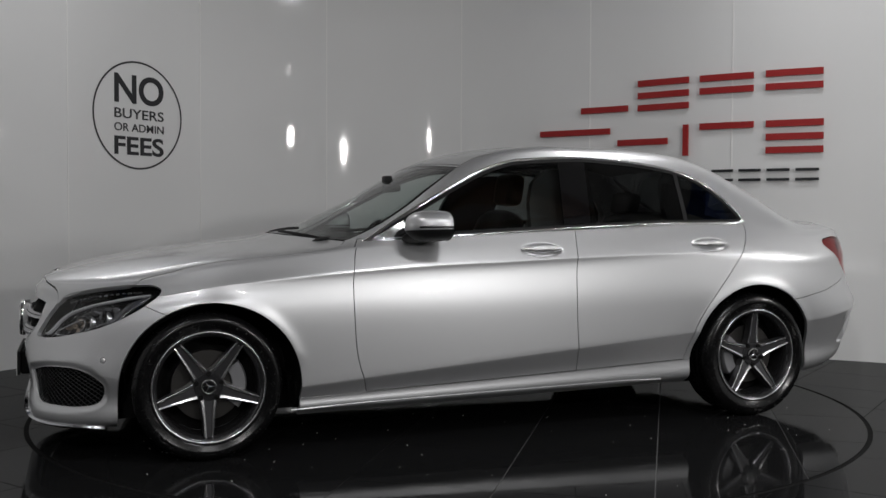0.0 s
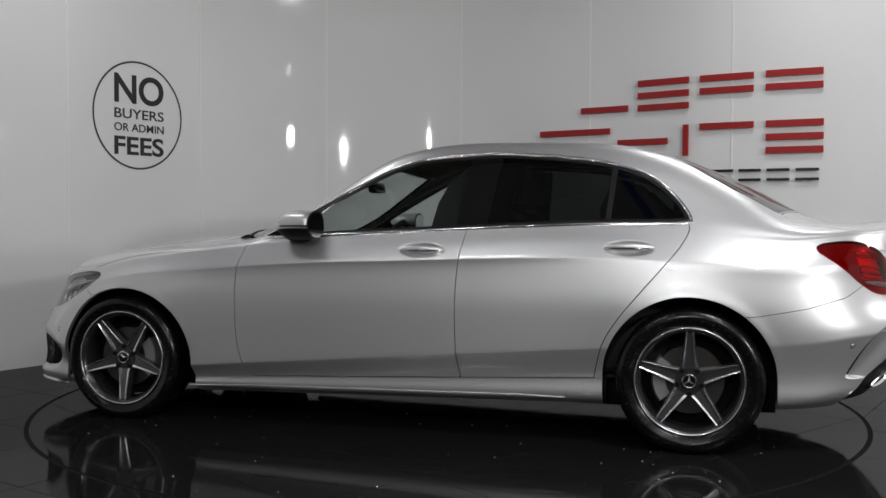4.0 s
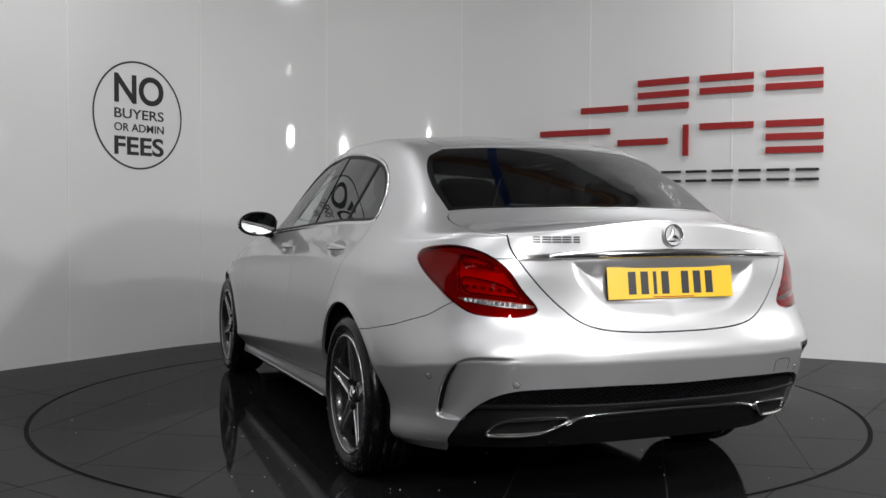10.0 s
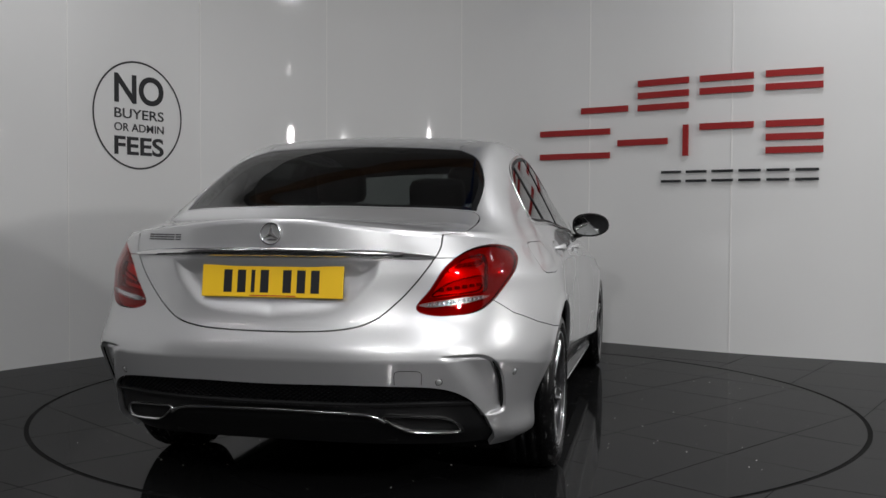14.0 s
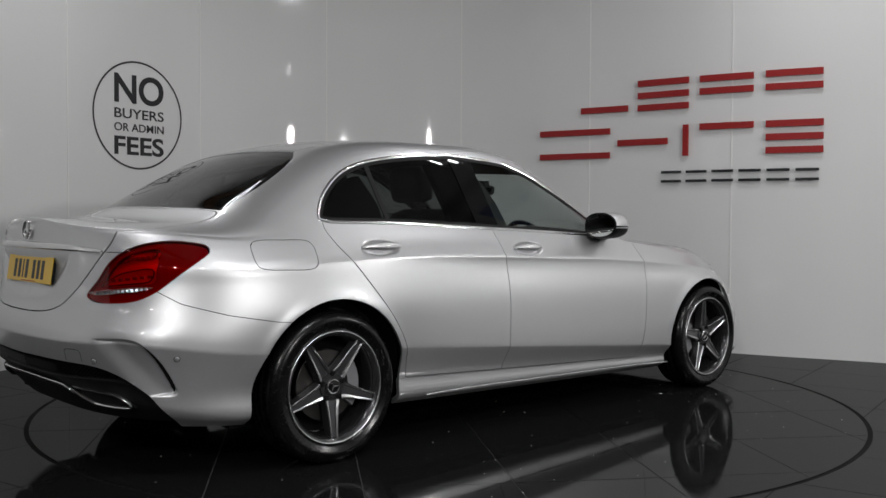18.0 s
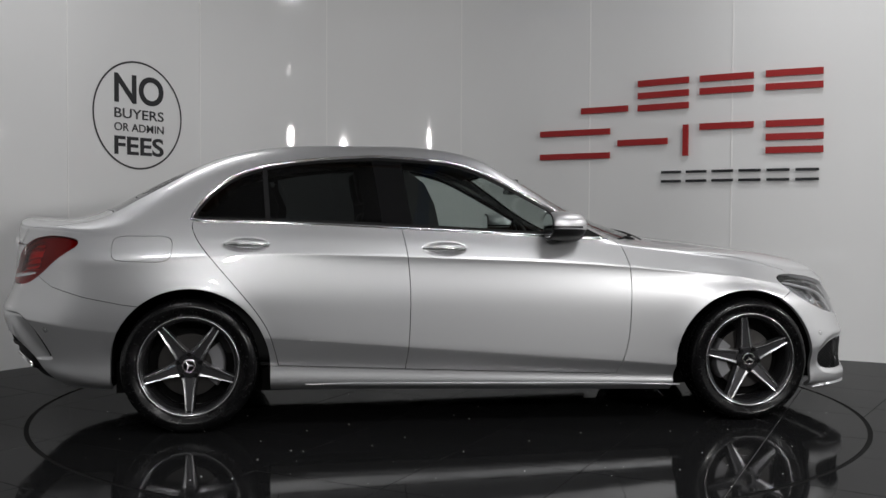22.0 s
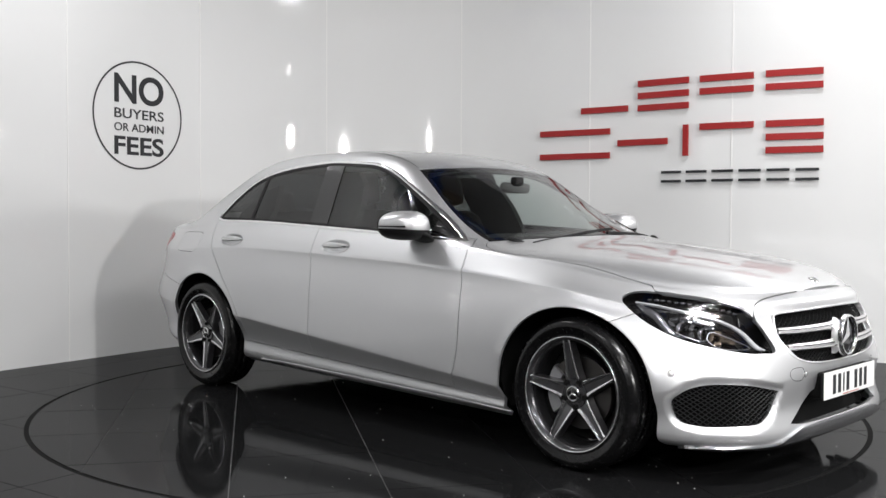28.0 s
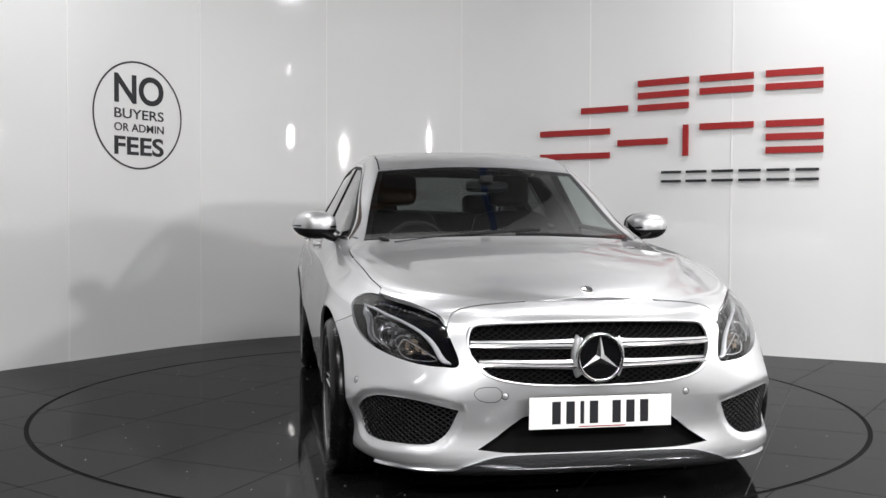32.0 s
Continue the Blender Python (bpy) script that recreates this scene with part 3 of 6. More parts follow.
# hollow behind the rear number plate, in the boot lid
def hollow(sk):
    x, y, z, v = sk.col("x", "y", "z", "v").T
    g = inside(curve([(-0.1, 0.895), (0.385, 0.895, 1), (0.365, 0.83), (0.30, 0.762), (0.22, 0.722), (0.06, 0.708), (-0.1, 0.708)]), np.stack([np.abs(y), z], 1))
    d = smooth(0.006, -0.060, g) * 0.017
    return np.where((x < -2.1) & (v < 1.0), d, 0.0)


def dish(sk):
    """Smooth side vents of the rear bumper and the scoops beside the front grille."""
    s, z, v = sk.col("s", "z", "v").T
    vent = inside(VENT, np.stack([s, z], 1))
    d = smooth(0.001, -0.008, vent) * 0.020 * smooth(0.0, -0.11, s - 5.045 - 0.75 * (z - 0.35))
    fog = inside(curve(FOG), np.stack([s, z], 1))
    d = d + smooth(0.03, 0.0, fog) * 0.012
    x = sk.col("x")[:, 0]
    for xc, zc in ((-0.175, 0.890), (-1.148, 0.910)):
        cup = ((x - xc) / 0.118) ** 2 + ((z - zc) / 0.037) ** 2
        d = d + 0.016 * smooth(1.0, 0.25, cup)
    return np.where(v < 0.99, d, 0.0)


VENT = curve([(5.32, 0.578, 1), (5.08, 0.578), (5.022, 0.568), (4.978, 0.538), (4.945, 0.490), (4.922, 0.430), (4.910, 0.368), (4.925, 0.350), (4.99, 0.346), (5.12, 0.352), (5.32, 0.372, 1)])
FOG = [(0.95, 0.33), (0.915, 0.367), (0.86, 0.395), (0.775, 0.409), (0.635, 0.402), (0.49, 0.372, 1), (0.53, 0.300), (0.565, 0.268), (0.61, 0.25), (0.74, 0.246), (0.84, 0.245), (0.93, 0.262)]
fine_rear = skin.fine(np.where((skin.A[:, 0] < -2.0) & (skin.A[:, 7] < 1), 0, 1), 0.5)
fine_rear = fine_rear.fine(np.where((fine_rear.A[:, 6] < 1.1) & (fine_rear.A[:, 7] < 0.6), 0, 1), 0.5)
near_plate = (fine_rear.A[:, 0] < -2.2) & (fine_rear.A[:, 1] < 0.44) & (np.abs(fine_rear.A[:, 2] - 0.80) < 0.13)
fine_rear = fine_rear.fine(np.where(near_plate, 0, 1), 0.5)
x, z = fine_rear.col("x", "z").T
cups = np.minimum(np.hypot((x + 0.175) / 3, z - 0.89), np.hypot((x + 1.148) / 3, z - 0.91))
skin = fine_rear.fine(cups, 0.06)
x, z = skin.col("x", "z").T
cups = np.minimum(np.hypot((x + 0.175) / 3, z - 0.89), np.hypot((x + 1.148) / 3, z - 0.91))
skin = skin.fine(cups, 0.055)


def press(sk, depth):
    """Pushes the skin in by a depth field and tilts the normals to suit."""
    A = sk.A
    d0 = depth(sk)
    N = A[:, 3:6]
    t1 = np.cross(N, [0, 0, 1.0])
    t1 /= np.maximum(np.linalg.norm(t1, axis=1, keepdims=True), 1e-6)
    t2 = np.cross(N, t1)
    e = 0.004
    ds = np.zeros((len(A), 2))
    for k, t in enumerate((t1, t2)):
        B = A.copy()
        B[:, :3] += t * e
        run = np.sign(t[:, 0] * -1) * np.hypot(t[:, 0], t[:, 1]) if k == 0 else 0
        B[:, 6] += run * e
        ds[:, k] = (depth(Skin(B, [])) - d0) / e
    A = A.copy()
    A[:, :3] -= N * d0[:, None]
    N2 = N + t1 * ds[:, :1] + t2 * ds[:, 1:]
    A[:, 3:6] = N2 / np.maximum(np.linalg.norm(N2, axis=1, keepdims=True), 1e-6)
    return Skin(A, sk.F)


for width in (0.03, 0.018):
    skin = skin.fine(np.where((skin.A[:, 6] < 5.2) & (skin.A[:, 7] < 1), inside(VENT, skin.col("s", "z")), 1), width)
def scoop(sk):
    """The hollow under the shoulder crease, and the lips round the wheel arches."""
    x, z, v = sk.col("x", "z", "v").T
    h = np.maximum(0.838 + 0.7246 * (TOP(x) - 0.96) - z, 0)
    along = smooth(-1.35, -0.2, x) * (1 - smooth(1.2, 1.65, x))
    d = 0.011 * along * (1 - np.exp(-h / 0.030)) * np.exp(-(h / 0.14) ** 2)
    for field in ARCHES:
        g = np.maximum(field(sk), 0)
        d = d - 0.005 * np.exp(-(g / 0.032) ** 2) * smooth(0.36, 0.46, z)
    return np.where((v < 0.99) & (sk.col("y")[:, 0] > 0.4), d, 0.0)


ARCHES = (arch(1.405, 0.31, 0.385, 0.370), arch(-1.415, 0.32, 0.380, 0.382))
for width in (0.09, 0.06):
    for field in ARCHES:
        skin = skin.fine(field(skin), width)
skin = press(skin, hollow)
skin = press(skin, scoop)
skin = press(skin, dish)

# wheel arches
for field in ARCHES:
    _, skin = skin.joint(field, 0.0, 2, 0.05)
inner_source = skin

# side windows with a bright surround
DLO = curve([(0.705, 0.934, 1), (0.536, 1.033), (0.362, 1.130), (0.211, 1.210), (0.055, 1.287), (-0.079, 1.332), (-0.174, 1.349), (-0.466, 1.368), (-0.62, 1.363), (-0.844, 1.346), (-1.065, 1.311), (-1.219, 1.257), (-1.341, 1.167), (-1.412, 1.078), (-1.428, 1.032, 1), (-1.358, 1.019), (-0.9, 1.010), (-0.073, 0.972), (0.35, 0.950)])
upper = lambda sk: (sk.col("v")[:, 0] > 0.99) & (sk.col("y")[:, 0] > 0.45)
dlo = region(DLO, ("x", "z"), upper)
window, skin = skin.joint(dlo, 0.0, 2, 0.05)
surround = lambda sk: dlo(sk) + 0.013
window, strip = window.joint(surround, 0.0, 2, 0.03)
inner_half, outer_half = strip.joint(lambda sk: dlo(sk) + 0.0065, 0.0, 0, 0.03)
strip = press(inner_half.plus(outer_half).welded(), lambda sk: -0.0045 * (1 - np.clip((dlo(sk) + 0.0065) / 0.0068, -1, 1) ** 2))
pair("window_surround", strip.moved(0.001), CHROME, car, 0.008, "bright chrome strip round the side windows")
seal = lambda sk: dlo(sk) + 0.027
window, rubber = window.joint(seal, 0.0, 1, 0.03)
pair("window_seal", rubber.moved(-0.001), BLACK, car, 0.006)
lean = lambda sk: sk.col("z")[:, 0] - 1.0
B_POST = lambda sk: np.abs(sk.col("x")[:, 0] + 0.405 + 0.14 * lean(sk)) - 0.075
post, window = window.joint(B_POST, 0.0, 2, 0.03)
pair("door_pillar", post, BLACK_GLOSS, car, 0.006, "gloss black pillar between the doors")
DIVIDER = lambda sk: np.abs(sk.col("x")[:, 0] + 1.045 + 0.09 * lean(sk)) - 0.012
post, window = window.joint(DIVIDER, 0.0, 2, 0.03)
pair("window_divider", post, BLACK, car, 0.006)
front_pane, rest = window.cut(-0.40 - window.col("x")[:, 0])
rear_pane, quarter_pane = rest.cut(-1.045 - rest.col("x")[:, 0])
pair("front_window", front_pane.moved(-0.004), GLASS_CLEAR, car, 0, "lightly tinted front door glass")
pair("rear_window", rear_pane.moved(-0.004), GLASS_DARK, car, 0, "dark privacy glass of the rear door")
pair("quarter_window", quarter_pane.moved(-0.004), GLASS_DARK, car, 0, "dark privacy quarter glass")

# windscreen and rear screen
top_only = lambda sk: sk.col("v")[:, 0] > 1.02
SCREEN = curve([(0.985, -0.1, 1), (0.985, 0), (0.955, 0.27), (0.88, 0.5), (0.76, 0.685, 1), (0.45, 0.625), (0.15, 0.548, 1), (0.185, 0.3), (0.20, 0), (0.20, -0.1, 1)])
screen, skin = skin.joint(region(SCREEN, ("x", "y"), top_only), 0.001, 2, 0.05)
screen_edge = lambda sk: inside(SCREEN, sk.col("x", "y")) + 0.028
screen, band = screen.joint(screen_edge, 0.0, 1, 0.04)
skin_object("windscreen_border", band.moved(-0.003), BLACK_GLOSS, car, 0.004, True, "black border of the windscreen")
skin_object("windscreen", screen.moved(-0.003), GLASS_CLEAR, car, 0, True, "clear laminated windscreen")
REAR = curve([(-1.935, -0.1, 1), (-1.935, 0), (-1.905, 0.3), (-1.805, 0.612, 1), (-1.60, 0.606), (-1.42, 0.548), (-1.335, 0.45, 1), (-1.365, 0.2), (-1.372, 0), (-1.372, -0.1, 1)])
screen, skin = skin.joint(region(REAR, ("x", "y"), top_only), 0.001, 2, 0.05)
rear_edge = lambda sk: inside(REAR, sk.col("x", "y")) + 0.022
screen, band = screen.joint(rear_edge, 0.0, 1, 0.04)
skin_object("rear_screen_border", band.moved(-0.003), BLACK_GLOSS, car, 0.004, True, "black border of the rear screen")
skin_object("rear_screen", screen.moved(-0.003), GLASS_DARK, car, 0, True, "dark tinted rear screen")

# roof, bonnet, boot
ROOF = curve([(0.185, -0.1, 1), (0.185, 0), (0.17, 0.3), (0.135, 0.540, 1), (-0.3, 0.528), (-0.8, 0.508), (-1.325, 0.445, 1), (-1.35, 0.2), (-1.358, 0), (-1.358, -0.1, 1)])
roof, skin = skin.joint(region(ROOF, ("x", "y"), top_only), 0.0035, 2, 0.05)
skin_object("roof", roof, PAINT, car, 0.012, True)
BONNET = curve([(2.094, -0.1, 1), (2.094, 0.0), (2.087, 0.14), (2.079, 0.25, 1), (2.3, 0.30, 1), (2.3, 0.74, 1), (1.74, 0.74, 1), (1.70, 0.712), (1.54, 0.745), (1.26, 0.772), (0.92, 0.770), (0.82, 0.750), (0.775, 0.700, 1), (0.90, 0.5), (0.978, 0.27), (1.005, 0), (1.005, -0.1, 1)])
bonnet_flat = region(BONNET, ("x", "y"), lambda sk: (sk.col("v")[:, 0] > 0.85) & (sk.col("x")[:, 0] > 0.6))
BONNET_LOW = curve([(0.255, 0.95, 1), (0.255, 0.748, 1), (0.34, 0.742), (0.42, 0.735), (0.49, 0.725), (0.535, 0.710), (0.551, 0.690), (0.558, 0.645, 1), (0.60, 0.692), (0.735, 0.7265), (0.894, 0.7465), (0.955, 0.7515, 1), (0.955, 0.95, 1)])


def bonnet_field(sk):
    x, s, z, v = sk.col("x", "s", "z", "v").T
    low = inside(BONNET_LOW, np.stack([s, z], 1))
    side = np.maximum(bonnet_flat(sk), 0.55 * (0.995 - v))
    low = np.where(s > 0.955, np.minimum(side, 0.2), low)
    return np.where(v > 1.0, bonnet_flat(sk), np.where(x > 0.6, low, 0.2))


bonnet, skin = skin.joint(bonnet_field, 0.002, 2, 0.05)
skin_object("bonnet", bonnet, PAINT, car, 0.015, True, "silver bonnet with a raised centre")
cowl, skin = skin.joint(region(curve([(0.96, -0.1, 1), (0.96, 0.2, 1), (0.75, 0.68, 1), (0.80, 0.70, 1), (1.03, 0.3, 1), (1.03, -0.1, 1)], 1), ("x", "y"), top_only), 0.0, 1, 0.03)
skin_object("cowl", cowl.moved(-0.012), BLACK, car, 0.01, True)
BOOT_TOP = curve([(-1.948, -0.1, 1), (-1.948, 0), (-1.918, 0.3), (-1.822, 0.595), (-1.845, 0.632), (-1.96, 0.634), (-2.12, 0.630), (-2.24, 0.575, 1), (-2.6, 0.575, 1), (-2.6, -0.1, 1)])
BOOT_BACK = curve([(-0.1, 1.2, 1), (0.575, 1.2, 1), (0.575, 0.96), (0.560, 0.912), (0.505, 0.828), (0.435, 0.750), (0.36, 0.692), (0.27, 0.666), (0.14, 0.656), (0, 0.654), (-0.1, 0.654, 1)])


def boot_field(sk):
    x, y, z, v = sk.col("x", "y", "z", "v").T
    top = inside(BOOT_TOP, np.stack([x, y], 1))
    back = inside(BOOT_BACK, np.stack([y, z], 1))
    g = np.where(v > 1.0, top, back)
    return np.where(x < -1.7, g, np.maximum(np.abs(g), 0.2))


boot, skin = skin.joint(boot_field, 0.0025, 2, 0.05)
skin_object("boot_lid", boot, PAINT, car, 0.02, True, "silver boot lid with a lip spoiler")

# lamps, grille and openings
TAIL = curve([(4.79, 0.908), (4.812, 0.935), (4.93, 0.950), (5.03, 0.942), (5.11, 0.918), (5.18, 0.872), (5.235, 0.80), (5.285, 0.738), (5.235, 0.714), (5.15, 0.712), (5.06, 0.722), (4.985, 0.757), (4.905, 0.817), (4.83, 0.872)])
low_only = lambda sk: sk.col("v")[:, 0] <= 1.0
tail, skin = skin.joint(region(TAIL, ("s", "z"), low_only), 0.002, 2, 0.05)
HEAD = curve([(1.098, 0.722), (1.065, 0.744), (1.00, 0.750), (0.894, 0.742), (0.735, 0.722), (0.60, 0.686, 1), (0.565, 0.650), (0.497, 0.535), (0.56, 0.523), (0.646, 0.528), (0.75, 0.545), (0.879, 0.577), (0.975, 0.618), (1.055, 0.668)])
head, skin = skin.joint(region(HEAD, ("s", "z"), low_only), 0.002, 2, 0.05)
nose = lambda sk: (sk.col("v")[:, 0] <= 1.0) & (sk.col("x")[:, 0] > 1.8)
GRILLE = curve([(0.458, 0.625), (0.447, 0.655), (0.42, 0.666), (0.19, 0.676), (0, 0.678), (-0.1, 0.678, 1), (-0.1, 0.456, 1), (0, 0.456), (0.20, 0.458), (0.32, 0.473), (0.39, 0.502), (0.436, 0.553), (0.456, 0.597)])
grille_hole, skin = skin.joint(region(GRILLE, ("y", "z"), nose), 0.0, 2, 0.05)
fog_hole, skin = skin.joint(region(curve(FOG), ("s", "z"), low_only), 0.0, 2, 0.05)
INTAKE = curve([(-0.1, 0.350, 1), (0.0, 0.350), (0.25, 0.352), (0.30, 0.325), (0.36, 0.280), (0.428, 0.237, 1), (0.3, 0.224), (0, 0.220), (-0.1, 0.220, 1)])
intake_hole, skin = skin.joint(region(INTAKE, ("y", "z"), nose), 0.0, 2, 0.05)
LIP = curve([(-0.2, 0.0, 1), (-0.2, 0.216, 1), (0.33, 0.216), (0.46, 0.190), (0.53, 0.172), (0.80, 0.170), (0.90, 0.160), (0.95, 0.12, 1), (0.95, 0.0, 1)])
lip, skin = skin.joint(region(LIP, ("s", "z"), low_only), 0.0, 2, 0.04)
skin_object("front_splitter", lip.moved(0.012), LAMP_CHROME, car, 0.03, True, "bright trim lip under the front bumper")
DIFFUSER = curve([(6.2, 0.0, 1), (6.2, 0.476, 1), (5.79, 0.474), (5.52, 0.478), (5.24, 0.470), (5.12, 0.434), (5.03, 0.36), (5.0, 0.30), (4.98, 0.255, 1), (4.98, 0.0, 1)])
diffuser, skin = skin.joint(region(DIFFUSER, ("s", "z"), low_only), 0.001, 2, 0.05)
skin_object("rear_diffuser", diffuser.moved(-0.022), BLACK, car, 0.01, True, "black plastic rear diffuser")

# doors, sills, bumpers, wings
side_only = lambda sk: (sk.col("v")[:, 0] < 1.25) & (sk.col("y")[:, 0] > 0.5)
FRONT_DOOR = curve([(0.72, 0.945, 1), (0.752, 0.900), (0.780, 0.775), (0.780, 0.605), (0.764, 0.415), (0.713, 0.252, 1), (0.2, 0.270), (-0.371, 0.292, 1), (-0.357, 0.42), (-0.349, 0.64), (-0.361, 0.85), (-0.396, 1.04, 1), (0.3, 1.00, 1)])
front_door, skin = skin.joint(region(FRONT_DOOR, ("x", "z"), side_only), 0.002, 2, 0.05)
REAR_DOOR = curve([(-0.2, 0.285, 1), (-0.2, 1.04, 1), (-1.406, 1.04, 1), (-1.410, 0.990), (-1.365, 0.908), (-1.192, 0.702), (-1.105, 0.594), (-1.041, 0.489), (-1.010, 0.382), (-0.996, 0.318, 1)])
rear_door, skin = skin.joint(region(REAR_DOOR, ("x", "z"), side_only), 0.002, 2, 0.05)
SILL = curve([(-1.3, 0.0, 1), (1.2, 0.0, 1), (1.2, 0.236, 1), (0.713, 0.248, 1), (-0.37, 0.288, 1), (-0.996, 0.314, 1), (-1.3, 0.322, 1)], 1)
mid_only = lambda sk: (sk.col("v")[:, 0] <= 1.0) & (np.abs(sk.col("x")[:, 0]) < 1.2)
sill, skin = skin.joint(region(SILL, ("x", "z"), mid_only), 0.001, 2, 0.05)
FRONT_BUMPER = curve([(-0.3, -0.2, 1), (-0.3, 1.0, 1), (0.90, 1.0, 1), (0.93, 0.72, 1), (1.04, 0.672, 1), (1.16, 0.632, 1), (1.5, 0.60, 1), (1.5, -0.2, 1)], 1)
bumper, skin = skin.joint(region(FRONT_BUMPER, ("s", "z"), lambda sk: sk.col("s")[:, 0] < 1.6), 0.0015, 2, 0.04)
skin_object("front_bumper", bumper, PAINT, car, 0.018, True, "silver front bumper with large side intakes")
REAR_BUMPER = curve([(4.2, -0.2, 1), (4.2, 0.60, 1), (4.49, 0.624, 1), (4.70, 0.660, 1), (4.885, 0.708, 1), (4.985, 0.757, 1), (5.12, 0.80, 1), (5.12, 0.906, 1), (6.3, 0.912, 1), (6.3, -0.2, 1)], 1)
bumper, skin = skin.joint(region(REAR_BUMPER, ("s", "z"), lambda sk: sk.col("s")[:, 0] > 4.1), 0.0015, 2, 0.04)
skin_object("rear_bumper", bumper, PAINT, car, 0.018, True, "silver rear bumper with side vents")
doors_front = pair("front_door", front_door, PAINT, car, 0.02)
doors_rear = pair("rear_door", rear_door, PAINT, car, 0.02)
pair("side_skirt", sill, PAINT, car, 0.02, "silver side skirt")
wing, quarter = skin.cut(0.0 - skin.col("x")[:, 0])
wing, a_pillar = wing.cut(0.775 - wing.col("x")[:, 0] - 0.25 * np.minimum(wing.col("z")[:, 0] - 0.93, 0))
pair("front_wing", wing, PAINT, car, 0.012)
body_side = quarter.plus(a_pillar)
skin_object("roof_side", body_side, PAINT, car, 0.012, False, "silver side frame from pillar to rear wing")
FUEL = curve([(-1.765, 0.945), (-1.64, 0.951), (-1.520, 0.945), (-1.500, 0.89), (-1.525, 0.835), (-1.65, 0.830), (-1.765, 0.840), (-1.785, 0.89)])
fuel, right = body_side.joint(region(FUEL, ("x", "z"), lambda sk: (sk.col("v")[:, 0] < 1.5) & (sk.col("x")[:, 0] < -1.3) & (sk.col("y")[:, 0] > 0.5)), 0.0015, 2, 0.05)
skin_object("roof_side", right.flip(), PAINT, car, 0.012, False, "silver side frame from pillar to rear wing")
skin_object("fuel_flap", fuel.flip(), PAINT, car, 0.012, False, "silver fuel flap in the rear wing")

# dark lining behind the joints
s_col, v_col, x_col = inner_source.col("s")[:, 0], inner_source.col("v")[:, 0], inner_source.col("x")[:, 0]
keep = (v_col < 0.97) | ((x_col > 1.02) & (v_col > 0.9)) | ((x_col < -1.98) & (v_col > 0.9))
lining = Skin(inner_source.A, [f for f in inner_source.F if all(keep[i] for i in f)]).tidy()
s_in = lining.col("s")[:, 0]
deep = 0.022 + 0.07 * smooth(1.30, 1.13, s_in) + 0.05 * smooth(4.50, 4.76, s_in)
skin_object("inner_lining", lining.moved(-deep), DARK, car, 0, True)
